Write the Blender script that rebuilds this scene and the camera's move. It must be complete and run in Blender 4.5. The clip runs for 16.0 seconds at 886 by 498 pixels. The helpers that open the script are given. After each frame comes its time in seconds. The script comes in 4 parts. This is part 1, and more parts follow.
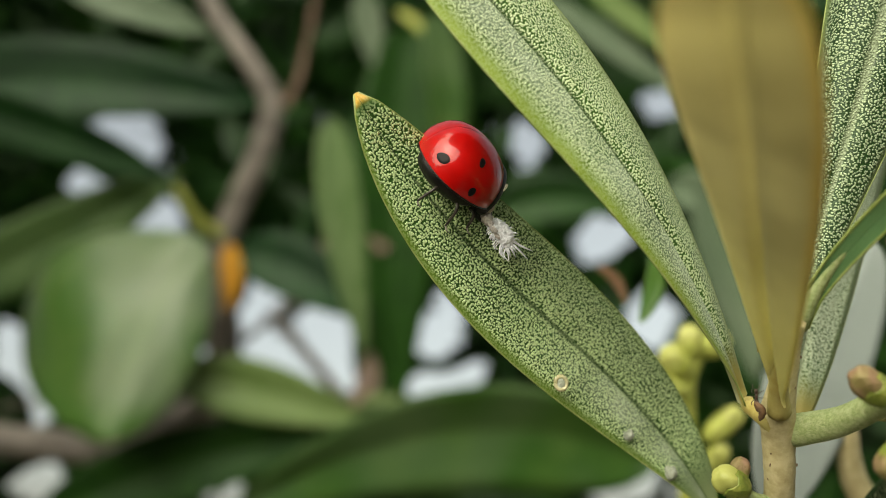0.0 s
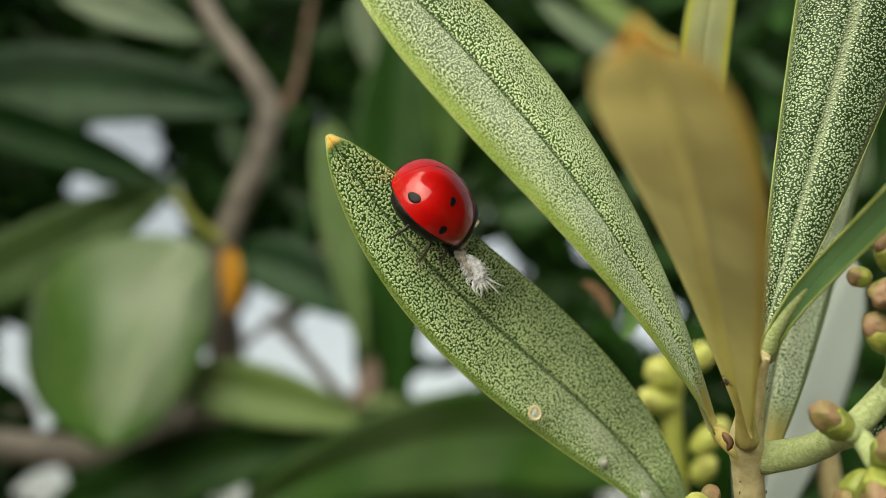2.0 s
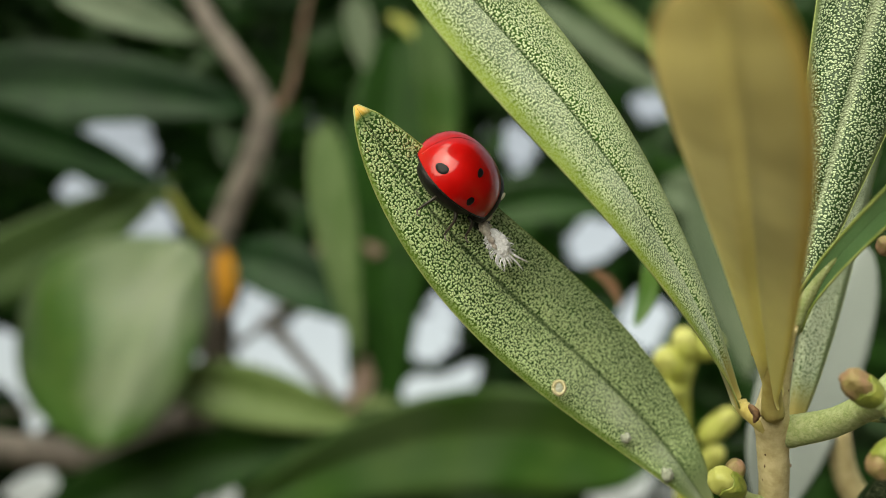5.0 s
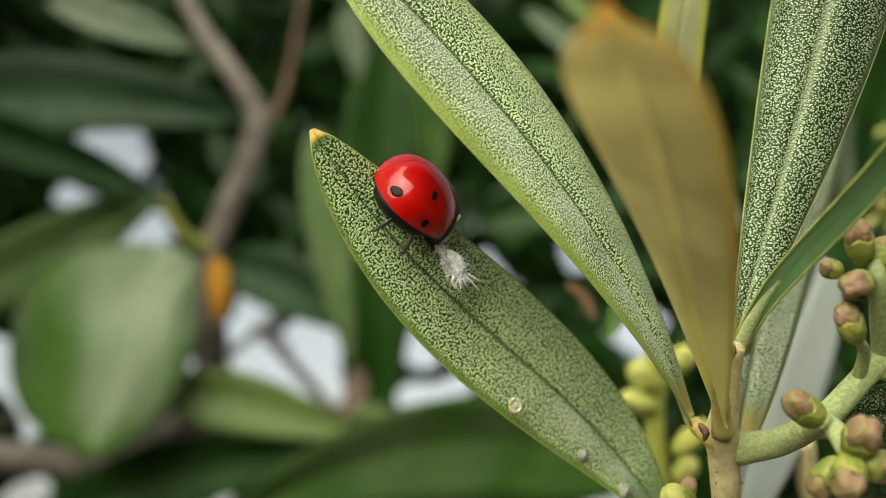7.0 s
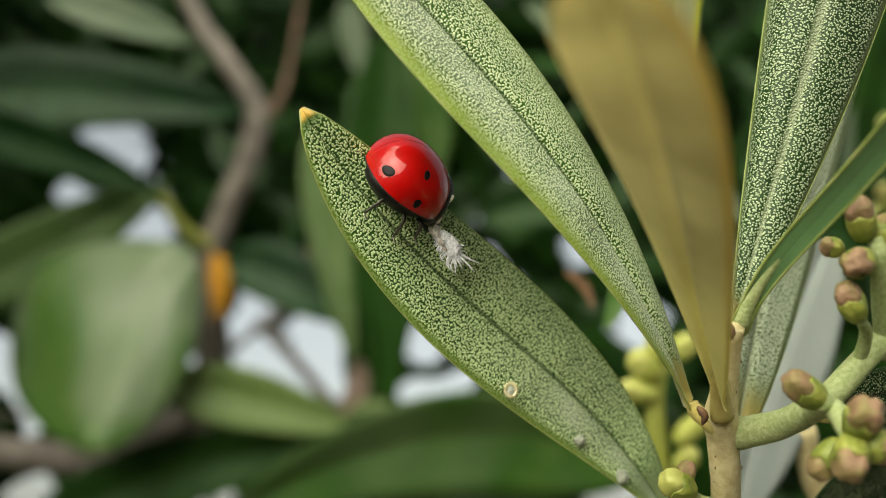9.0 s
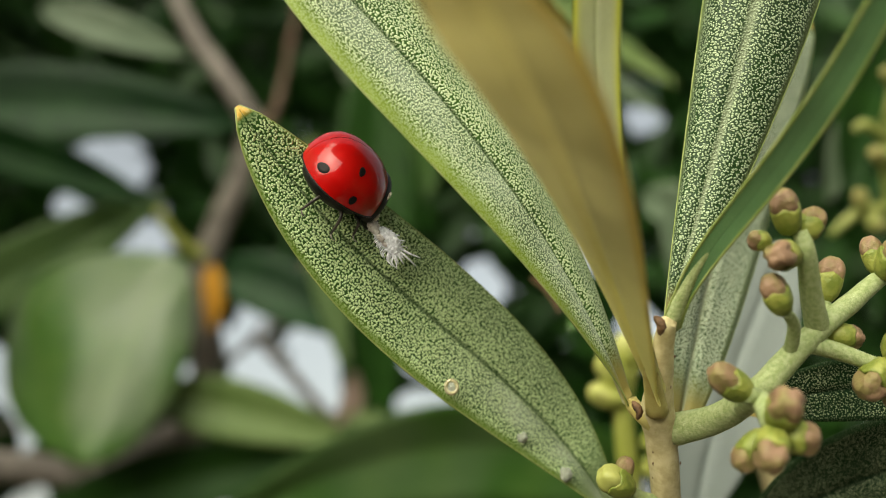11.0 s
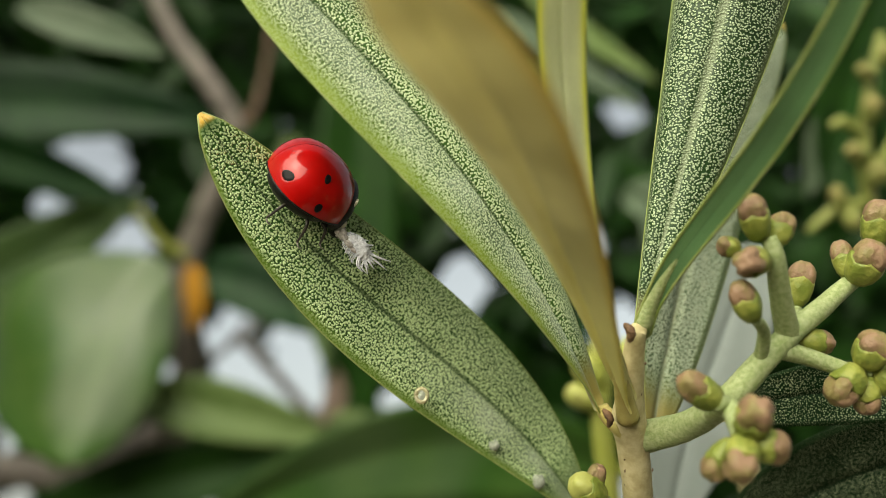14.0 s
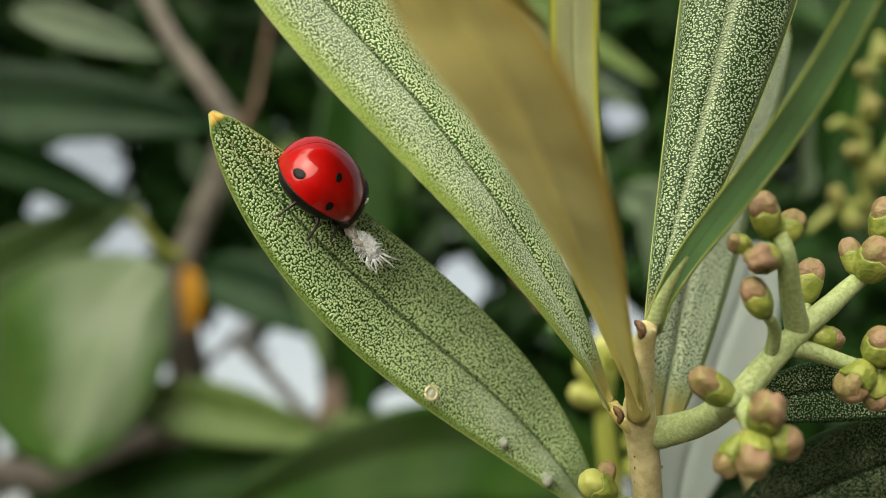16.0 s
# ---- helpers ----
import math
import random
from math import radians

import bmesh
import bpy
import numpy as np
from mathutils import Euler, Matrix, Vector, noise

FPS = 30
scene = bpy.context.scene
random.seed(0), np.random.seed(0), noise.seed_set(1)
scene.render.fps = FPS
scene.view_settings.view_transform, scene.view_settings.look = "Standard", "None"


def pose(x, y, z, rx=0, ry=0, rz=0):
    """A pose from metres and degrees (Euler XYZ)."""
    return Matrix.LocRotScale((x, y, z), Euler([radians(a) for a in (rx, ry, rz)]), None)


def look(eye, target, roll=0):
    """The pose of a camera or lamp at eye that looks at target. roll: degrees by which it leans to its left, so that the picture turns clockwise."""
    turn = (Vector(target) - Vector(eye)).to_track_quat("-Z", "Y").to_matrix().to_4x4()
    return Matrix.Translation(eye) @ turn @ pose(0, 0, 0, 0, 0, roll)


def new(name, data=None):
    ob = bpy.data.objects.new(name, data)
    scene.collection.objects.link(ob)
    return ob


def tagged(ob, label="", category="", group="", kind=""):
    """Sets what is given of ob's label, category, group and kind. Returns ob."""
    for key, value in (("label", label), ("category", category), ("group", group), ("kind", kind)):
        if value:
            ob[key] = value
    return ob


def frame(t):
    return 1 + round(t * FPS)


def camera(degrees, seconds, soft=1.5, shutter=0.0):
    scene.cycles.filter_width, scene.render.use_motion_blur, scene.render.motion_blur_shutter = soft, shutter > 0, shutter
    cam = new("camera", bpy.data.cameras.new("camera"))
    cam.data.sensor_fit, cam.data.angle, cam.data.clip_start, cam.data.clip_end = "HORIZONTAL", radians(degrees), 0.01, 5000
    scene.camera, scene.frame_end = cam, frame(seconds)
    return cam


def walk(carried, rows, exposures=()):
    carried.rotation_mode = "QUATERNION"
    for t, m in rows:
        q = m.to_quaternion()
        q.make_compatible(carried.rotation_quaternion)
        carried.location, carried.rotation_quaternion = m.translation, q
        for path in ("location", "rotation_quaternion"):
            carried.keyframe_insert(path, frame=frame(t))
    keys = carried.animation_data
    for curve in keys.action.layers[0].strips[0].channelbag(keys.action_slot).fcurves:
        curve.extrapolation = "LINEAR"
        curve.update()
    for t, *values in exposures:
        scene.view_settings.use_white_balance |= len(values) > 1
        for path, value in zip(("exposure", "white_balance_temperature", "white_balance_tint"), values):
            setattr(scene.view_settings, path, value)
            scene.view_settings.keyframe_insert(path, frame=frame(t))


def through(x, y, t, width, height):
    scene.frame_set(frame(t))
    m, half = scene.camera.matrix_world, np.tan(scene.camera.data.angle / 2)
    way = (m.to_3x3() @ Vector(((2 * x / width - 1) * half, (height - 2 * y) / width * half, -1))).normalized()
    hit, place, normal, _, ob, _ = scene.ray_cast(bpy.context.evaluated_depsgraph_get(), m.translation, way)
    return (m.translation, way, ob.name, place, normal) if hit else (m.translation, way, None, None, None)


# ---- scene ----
# The plan is in centimetres, seen from the first eye: x to the right, y ahead, z up.
CM, EYE, TILT = 0.01, 1.5, 18.0
ROOT = pose(0, 0, EYE, TILT)
cam = camera(48.26, 16.0, soft=0.55)
cam.data.dof.use_dof, cam.data.dof.focus_distance, cam.data.dof.aperture_fstop = True, 0.0585, 28.0
ROWS = [
    (0.0, 0.000, 0.000, 0.000, -0.00, 0.00, -0.00),
    (0.5, -0.120, -0.042, 0.057, -0.40, 0.01, 0.19),
    (1.0, 0.044, -0.139, 0.079, -0.23, 0.10, 0.14),
    (1.5, 0.070, -0.134, 0.079, 0.01, 0.29, -0.51),
    (2.0, 0.184, -0.119, 0.241, 0.19, -0.24, 0.73),
    (2.5, 0.092, -0.138, 0.021, 0.26, 0.30, -0.26),
    (3.0, -0.006, -0.109, 0.108, -0.32, 0.11, 0.42),
    (3.5, 0.034, -0.104, 0.058, -0.33, 0.42, 0.17),
    (4.0, -0.045, -0.114, 0.010, -0.36, 0.29, 0.30),
    (6.5, 0.032, -0.170, 0.103, -0.45, 0.12, 0.58),
    (7.0, 0.221, -0.217, 0.126, -0.50, 0.47, 0.53),
    (7.5, 0.239, -0.146, 0.147, -0.55, 0.41, 0.79),
    (8.0, 0.253, -0.113, 0.080, -0.46, 0.28, 0.85),
    (10.5, 0.467, -0.112, -0.015, -0.25, 0.62, 0.60),
    (11.0, 0.676, -0.137, -0.079, -0.15, 1.10, 0.92),
    (11.5, 0.622, -0.136, -0.073, -0.56, 1.30, 0.88),
    (12.0, 0.535, -0.110, -0.183, -0.72, 1.48, 1.22),
    (12.5, 0.412, -0.027, -0.044, -1.33, 1.12, 1.14),
    (13.0, 0.655, 0.023, 0.088, -1.54, 0.58, 1.84),
    (13.5, 0.737, -0.003, 0.001, -1.20, 0.78, 1.53),
    (14.0, 0.776, -0.062, -0.009, -1.04, 0.82, 1.42),
    (14.5, 0.758, -0.038, 0.054, -1.17, 0.80, 1.60),
    (15.0, 0.713, -0.042, 0.008, -1.28, 0.94, 1.57),
    (15.5, 0.729, -0.042, -0.029, -1.32, 1.07, 1.49),
    (16.0, 0.681, -0.079, -0.035, -1.35, 0.97, 1.53),
]
walk(cam, [(t, ROOT @ pose(CM * x, CM * y, CM * z, 90 + pitch, roll, yaw)) for t, x, y, z, yaw, pitch, roll in ROWS], exposures=[(0.0, 0.95, 7200, 3), (16.0, 0.95, 7200, 3)])

# ---- light ----
SUN_HIGH, SUN_TURN = 35.0, 206.0
world = bpy.data.worlds.new("world")
scene.world = world
world.use_nodes = True
sky = world.node_tree.nodes.new("ShaderNodeTexSky")
sky.sky_type, sky.sun_disc = "NISHITA", False
sky.sun_elevation, sky.sun_rotation = radians(SUN_HIGH), radians(SUN_TURN)
sky.air_density, sky.dust_density, sky.ozone_density = 1.0, 4.0, 1.0
back = world.node_tree.nodes["Background"]
# a thin white overcast takes most of the blue out of the sky
haze = world.node_tree.nodes.new("ShaderNodeHueSaturation")
haze.inputs["Saturation"].default_value = 0.43
world.node_tree.links.new(sky.outputs[0], haze.inputs["Color"])
world.node_tree.links.new(haze.outputs[0], back.inputs[0])
back.inputs[1].default_value = 0.10
sun = new("sun", bpy.data.lights.new("sun", "SUN"))
sun.data.energy, sun.data.angle, sun.data.color = 2.8, radians(76), (0.98, 0.96, 0.85)
# the hazy sun stands high behind the viewer
away = Vector((math.sin(radians(SUN_TURN)) * math.cos(radians(SUN_HIGH)), math.cos(radians(SUN_TURN)) * math.cos(radians(SUN_HIGH)), math.sin(radians(SUN_HIGH))))
sun.matrix_world = look(away * 5, (0, 0, 0))


# ---- materials ----
class Nodes:
    """A material's node tree, with short ways to add and join nodes."""

    def __init__(self, name):
        self.mat = bpy.data.materials.new(name)
        self.mat.use_nodes = True
        self.tree = self.mat.node_tree
        self.bsdf = self.tree.nodes["Principled BSDF"]
        self.out = self.tree.nodes["Material Output"]

    def add(self, kind, **sockets):
        node = self.tree.nodes.new("ShaderNode" + kind)
        for key, value in sockets.items():
            self.put(node, key.replace("_", " "), value)
        return node

    def put(self, node, key, value):
        socket = node.inputs[int(key) if key.isdigit() else key]
        if isinstance(value, bpy.types.NodeSocket):
            self.tree.links.new(value, socket)
        elif isinstance(value, tuple) and len(value) == 3 and socket.type == "RGBA":
            socket.default_value = (*value, 1)
        else:
            socket.default_value = value

    def noise(self, scale, detail=3.0, rough=0.5, where=None):
        node = self.add("TexNoise", Scale=scale, Detail=detail, Roughness=rough)
        self.put(node, "Vector", where or self.place())
        return node.outputs["Fac"]

    def place(self):
        return self.add("TexCoord").outputs["Object"]

    def blade(self):
        node = self.add("UVMap")
        node.uv_map = "leaf"
        return node.outputs[0]

    def ramp(self, value, low, high, a=0.0, b=1.0):
        node = self.tree.nodes.new("ShaderNodeMapRange")
        node.interpolation_type = "SMOOTHSTEP"
        for key, v in zip(("Value", "From Min", "From Max", "To Min", "To Max"), (value, low, high, a, b)):
            self.put(node, key, v)
        return node.outputs[0]

    def mix(self, fac, a, b, kind="MIX"):
        node = self.tree.nodes.new("ShaderNodeMix")
        node.data_type, node.blend_type = "RGBA", kind
        for key, v in (("0", fac), ("6", a), ("7", b)):
            self.put(node, key, v)
        return node.outputs[2]

    def sum(self, a, b, kind="ADD"):
        node = self.tree.nodes.new("ShaderNodeMath")
        node.operation = kind
        self.put(node, "0", a)
        self.put(node, "1", b)
        return node.outputs[0]

    def bump(self, height, distance, strength=1.0):
        node = self.add("Bump", Strength=strength, Distance=distance, Height=height)
        self.put(self.bsdf, "Normal", node.outputs[0])
        return node

    def glow_through(self, colour, share):
        """Lets part of the light through a thin leaf."""
        thin = self.add("BsdfTranslucent", Color=colour)
        both = self.add("MixShader", Fac=share)
        self.tree.links.new(self.bsdf.outputs[0], both.inputs[1])
        self.tree.links.new(thin.outputs[0], both.inputs[2])
        self.tree.links.new(both.outputs[0], self.out.inputs[0])


def leaf_material(name, green, scale_colour, rim, tip, speckle=0.5, grain=69.0, through=0.18, rough=0.5, rim_from=0.72, gloss=0.5, vein_colour=None, relief=1.0, rim_low=1.0, rim_high=1.0, bloom_light=0.0, bloom_light_end=0.6, soft=0.09, base=(0.40, 0.31, 0.09), base_end=0.13):
    """An olive leaf: green skin under small pale scales, bare and yellower towards the margins and the tip. The map runs from base to tip and across."""
    n = Nodes(name)
    uv = n.add("SeparateXYZ", Vector=n.blade())
    along, across = uv.outputs[0], uv.outputs[1]
    side = n.sum(n.sum(across, 0.5, "SUBTRACT"), 2.0, "MULTIPLY")
    off = n.sum(side, side, "MULTIPLY")
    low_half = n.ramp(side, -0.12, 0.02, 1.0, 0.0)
    mid = n.noise(420.0, 4.0, 0.6)
    large = n.noise(130.0, 3.0, 0.55)
    # scales: fine rounded grains side by side on the skin, some running together
    skin_map = n.add("UVMap")
    skin_map.uv_map = "surface"
    warp = n.add("TexNoise", Vector=skin_map.outputs[0], Scale=0.6 * grain, Detail=1.0)
    shift = n.add("VectorMath", **{"0": warp.outputs["Color"], "1": (0.5, 0.5, 0.5)})
    shift.operation = "SUBTRACT"
    small = n.add("VectorMath", **{"0": shift.outputs[0]})
    small.operation = "SCALE"
    small.inputs["Scale"].default_value = 1.1 / grain
    where = n.add("VectorMath", **{"0": skin_map.outputs[0], "1": small.outputs[0]})
    cells = n.add("TexVoronoi", Scale=grain, Randomness=0.95)
    cells.voronoi_dimensions, cells.feature = "2D", "SMOOTH_F1"
    n.put(cells, "Vector", where.outputs[0])
    n.put(cells, "Smoothness", 0.25)
    near = n.sum(cells.outputs["Distance"], n.sum(n.sum(n.sum(mid, large), 1.0, "SUBTRACT"), 0.22, "MULTIPLY"), "SUBTRACT")
    level = speckle - 0.20
    fine = n.ramp(near, level - 0.34, level + 0.22, 1.0, 0.0)
    dots = n.ramp(near, level - soft, level + soft, 1.0, 0.0)
    skin = n.mix(n.ramp(large, 0.3, 0.7), tuple(0.72 * c for c in green), tuple(1.25 * c for c in green))
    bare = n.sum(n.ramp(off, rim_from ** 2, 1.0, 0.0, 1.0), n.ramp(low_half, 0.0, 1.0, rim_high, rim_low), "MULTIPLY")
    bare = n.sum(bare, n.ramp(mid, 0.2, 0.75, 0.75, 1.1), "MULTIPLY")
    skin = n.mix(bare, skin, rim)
    skin = n.mix(n.ramp(along, 0.980, 0.991), skin, tip)
    skin = n.mix(n.ramp(along, 0.03, base_end, 0.75, 0.0), skin, base)
    vein = n.ramp(off, 0.0, 0.012 if vein_colour else 0.0025, 1.0, 0.0)
    cover = n.sum(n.ramp(along, 0.962, 0.984, 0.9, 0.1), n.ramp(along, 0.05, 0.15), "MULTIPLY")
    cover = n.sum(cover, n.ramp(bare, 0.15, 0.75, 1.0, 0.22), "MULTIPLY")
    colour = n.mix(n.sum(dots, cover, "MULTIPLY"), skin, scale_colour)
    if bloom_light:
        # pale wax beside the midrib, towards the base, with light on that half painted in
        pale_mask = n.sum(n.ramp(along, bloom_light_end - 0.35, bloom_light_end, 1.0, 0.0), n.sum(low_half, n.ramp(off, 0.15, 0.55, 1.0, 0.0), "MULTIPLY"), "MULTIPLY")
        pale_mask = n.sum(pale_mask, n.ramp(n.noise(260.0, 4.0, 0.65), 0.35, 0.65, 0.25, 1.0), "MULTIPLY")
        colour = n.mix(n.sum(pale_mask, bloom_light, "MULTIPLY"), colour, (0.56, 0.63, 0.50))
    colour = n.mix(n.sum(vein, 0.75, "MULTIPLY"), colour, vein_colour or tuple(0.6 * c for c in green))
    n.put(n.bsdf, "Base Color", colour)
    n.put(n.bsdf, "Specular IOR Level", gloss)
    n.put(n.bsdf, "Roughness", n.ramp(mid, 0.3, 0.7, rough - 0.08, rough + 0.12))
    n.bump(n.sum(n.sum(fine, cover, "MULTIPLY"), n.sum(mid, 0.6, "MULTIPLY")), 0.00006 * relief, 1.0)
    n.glow_through(n.mix(0.25, skin, rim), through)
    return n.mat


def far_leaf_material(name, dark, light, rough=0.4, through=0.12, gloss=0.18, sheen=0.0, sheen_scale=28.0):
    """A leaf of the crown behind: blotched skin, a paler midrib and, on some, sky sheen painted into the colour."""
    n = Nodes(name)
    uv = n.add("SeparateXYZ", Vector=n.blade())
    across = uv.outputs[1]
    blotch = n.noise(60.0, 4.0, 0.6)
    rnd = n.sum(n.sum(n.add("ObjectInfo").outputs["Random"], n.add("NewGeometry").outputs["Random Per Island"]), 0.5, "MULTIPLY")
    colour = n.mix(n.ramp(n.sum(blotch, n.sum(n.sum(rnd, 0.5, "SUBTRACT"), 0.5, "MULTIPLY")), 0.3, 0.7), dark, light)
    side = n.sum(across, 0.5, "SUBTRACT")
    # one half lighter: light across the folded blade, put into the colour
    colour = n.mix(n.sum(n.ramp(side, -0.02, 0.02), 0.25, "MULTIPLY"), colour, light)
    rib = n.ramp(n.sum(side, side, "MULTIPLY"), 0.0, 0.0008, 1.0, 0.0)
    colour = n.mix(n.sum(rib, 0.35, "MULTIPLY"), colour, tuple(min(1.0, 1.7 * c + 0.02) for c in light))
    # pale patches of reflected sky, painted into the colour
    if sheen:
        pale_mask = n.ramp(n.noise(sheen_scale, 1.0, 0.5), 0.36, 0.66)
        colour = n.mix(n.sum(pale_mask, sheen, "MULTIPLY"), colour, (0.25, 0.29, 0.21))
    n.put(n.bsdf, "Base Color", colour)
    n.put(n.bsdf, "Roughness", rough)
    n.put(n.bsdf, "Specular IOR Level", gloss)
    n.bump(n.noise(350.0, 3.0), 0.0004, 0.6)
    n.glow_through(light, through)
    return n.mat


def plain_material(name, a, b, scale=300.0, rough=0.5, bump=0.0001, detail=4.0, metal=0.0, through=0.0, low=0.3, high=0.7):
    n = Nodes(name)
    grain = n.noise(scale, detail, 0.6)
    n.put(n.bsdf, "Base Color", n.mix(n.ramp(grain, low, high), a, b))
    n.put(n.bsdf, "Roughness", n.ramp(n.noise(scale * 3, 2.0), 0.3, 0.7, rough - 0.06, rough + 0.1))
    n.put(n.bsdf, "Metallic", metal)
    if bump:
        n.bump(n.noise(scale * 2.5, 3.0), bump, 0.8)
    if through:
        n.glow_through(b, through)
    return n.mat


LEAF = leaf_material("leaf_scaly", (0.024, 0.082, 0.008), (0.72, 0.90, 0.46), (0.15, 0.25, 0.02), (0.62, 0.36, 0.05), speckle=0.64, soft=0.10, rim_low=0.9, rim_high=0.35, bloom_light=0.6, bloom_light_end=0.55, base=(0.26, 0.32, 0.16))
# lime: its lit lower half and backlit left margin are put into the colour
LEAF_LIME = leaf_material("leaf_lime", (0.034, 0.095, 0.008), (0.74, 0.86, 0.50), (0.24, 0.33, 0.025), (0.5, 0.34, 0.06), through=0.25, rim_from=0.45, rim_low=0.85, rim_high=0.35, speckle=0.615, bloom_light=0.4, bloom_light_end=1.2)
LEAF_GREY = leaf_material("leaf_grey", (0.016, 0.048, 0.009), (0.43, 0.53, 0.32), (0.14, 0.2, 0.06), (0.5, 0.34, 0.06), speckle=0.57, grain=64.0, vein_colour=(0.30, 0.36, 0.22), rim_from=0.85)
# very pale skin and yellow rims: back light partly put into the colour
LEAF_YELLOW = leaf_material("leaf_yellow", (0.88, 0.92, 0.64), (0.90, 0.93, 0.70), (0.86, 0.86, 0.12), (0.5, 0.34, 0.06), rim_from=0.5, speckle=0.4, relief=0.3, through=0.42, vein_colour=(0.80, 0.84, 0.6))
# ochre: the base colour also brightens the lower part, where light falls
LEAF_OCHRE = leaf_material("leaf_ochre", (0.53, 0.52, 0.35), (0.57, 0.56, 0.40), (0.66, 0.50, 0.15), (0.65, 0.34, 0.04), rim_from=0.74, rim_low=0.1, rim_high=0.75, speckle=0.4, relief=0.4, through=0.62, base=(0.88, 0.86, 0.42), base_end=0.65)
# lighter copy of the grey leaf; its colour replaces sun that misses it
LEAF_SILVER = leaf_material("leaf_silver", (0.05, 0.11, 0.03), (0.72, 0.82, 0.58), (0.2, 0.28, 0.08), (0.5, 0.34, 0.06), speckle=0.70, vein_colour=(0.5, 0.56, 0.36))
LEAF_SMOOTH = leaf_material("leaf_smooth", (0.105, 0.225, 0.090), (0.18, 0.30, 0.14), (0.28, 0.34, 0.06), (0.4, 0.3, 0.06), rim_from=0.8, speckle=0.35, relief=0.3)
# dark glossy leaf, with the shade behind the twig put into its near-black
LEAF_SHADED = leaf_material("leaf_shaded", (0.006, 0.018, 0.006), (0.52, 0.58, 0.36), (0.010, 0.026, 0.008), (0.1, 0.1, 0.03), through=0.03, rough=0.5, gloss=0.04, speckle=0.36, relief=0.2, soft=0.12)
LEAF_PALE = far_leaf_material("leaf_pale", (0.190, 0.225, 0.212), (0.240, 0.275, 0.262), 0.6, 0.2)
# two deep far greens: the shade inside the crown is put into them
FAR_SHADED = far_leaf_material("far_shaded", (0.005, 0.023, 0.003), (0.016, 0.058, 0.006), 0.5, 0.1)
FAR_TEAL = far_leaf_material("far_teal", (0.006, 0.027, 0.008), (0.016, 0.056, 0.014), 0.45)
FAR_GREEN = far_leaf_material("far_green", (0.024, 0.070, 0.010), (0.052, 0.108, 0.020), 0.42, sheen=0.12)
FAR_LIGHT = far_leaf_material("far_light", (0.080, 0.130, 0.034), (0.135, 0.190, 0.068), 0.45)
FAR_SAGE = far_leaf_material("far_sage", (0.085, 0.150, 0.050), (0.150, 0.220, 0.095), 0.4)
FAR_BRIGHT = far_leaf_material("far_bright", (0.036, 0.105, 0.014), (0.088, 0.165, 0.034), 0.34, 0.2, 0.5, sheen=0.5, sheen_scale=20.0)
FAR_GREY = far_leaf_material("far_grey", (0.085, 0.125, 0.074), (0.130, 0.170, 0.110), 0.5)
FAR_DRY = far_leaf_material("far_dry", (0.28, 0.19, 0.15), (0.42, 0.31, 0.26), 0.7)
TWIG_RED = plain_material("reddish_bark", (0.10, 0.060, 0.040), (0.18, 0.115, 0.080), 150.0, 0.8, 0.0004)
FAR_ORANGE = far_leaf_material("far_orange", (0.45, 0.20, 0.02), (0.6, 0.30, 0.04), 0.5)
BARK = plain_material("young_bark", (0.38, 0.315, 0.155), (0.52, 0.455, 0.255), 1400.0, 0.7, 0.00005)
BARK_FAR = plain_material("far_bark", (0.125, 0.108, 0.094), (0.245, 0.215, 0.188), 120.0, 0.8, 0.0005)
STALK = plain_material("stalk", (0.23, 0.30, 0.10), (0.40, 0.45, 0.23), 3800.0, 0.55, 0.00012, through=0.1)
STALK_YELLOW = plain_material("stalk_yellow", (0.33, 0.37, 0.06), (0.44, 0.47, 0.12), 600.0, 0.55, 0.0001, through=0.2)
CALYX = plain_material("calyx", (0.16, 0.20, 0.03), (0.28, 0.30, 0.06), 900.0, 0.5, 0.0002, through=0.12, low=0.4, high=0.6)
PETAL = plain_material("bud_petal", (0.20, 0.165, 0.055), (0.25, 0.15, 0.09), 900.0, 0.6, 0.00025, through=0.1, low=0.35, high=0.6)
PETAL_GREEN = plain_material("bud_green", (0.33, 0.35, 0.08), (0.42, 0.43, 0.13), 600.0, 0.5, 0.0001, through=0.15)
PETIOLE = plain_material("petiole", (0.33, 0.26, 0.07), (0.44, 0.38, 0.13), 800.0, 0.55, 0.0001, through=0.1)
BUD_FAR = plain_material("bud_far", (0.13, 0.14, 0.03), (0.22, 0.19, 0.06), 300.0, 0.6, 0.0)
STALK_FAR = plain_material("stalk_far", (0.15, 0.18, 0.035), (0.24, 0.26, 0.07), 300.0, 0.6, 0.0)
MARGIN = plain_material("leaf_margin", (0.20, 0.27, 0.06), (0.34, 0.39, 0.14), 900.0, 0.5, 0.0, through=0.2)
SCAR = plain_material("scar", (0.07, 0.035, 0.015), (0.17, 0.09, 0.04), 1800.0, 0.7, 0.0002)
SOIL = plain_material("soil", (0.16, 0.13, 0.09), (0.28, 0.24, 0.18), 8.0, 0.9, 0.01)
RED = Nodes("wing_case")
RED.put(RED.bsdf, "Base Color", RED.mix(RED.ramp(RED.noise(500.0, 3.0), 0.3, 0.7), (0.31, 0.002, 0.002), (0.41, 0.002, 0.003)))
RED.put(RED.bsdf, "Roughness", RED.ramp(RED.noise(2500.0, 2.0), 0.3, 0.7, 0.32, 0.45))
RED.put(RED.bsdf, "Coat Weight", 1.0)
RED.put(RED.bsdf, "Coat IOR", 1.36)
RED.put(RED.bsdf, "Coat Roughness", 0.025)
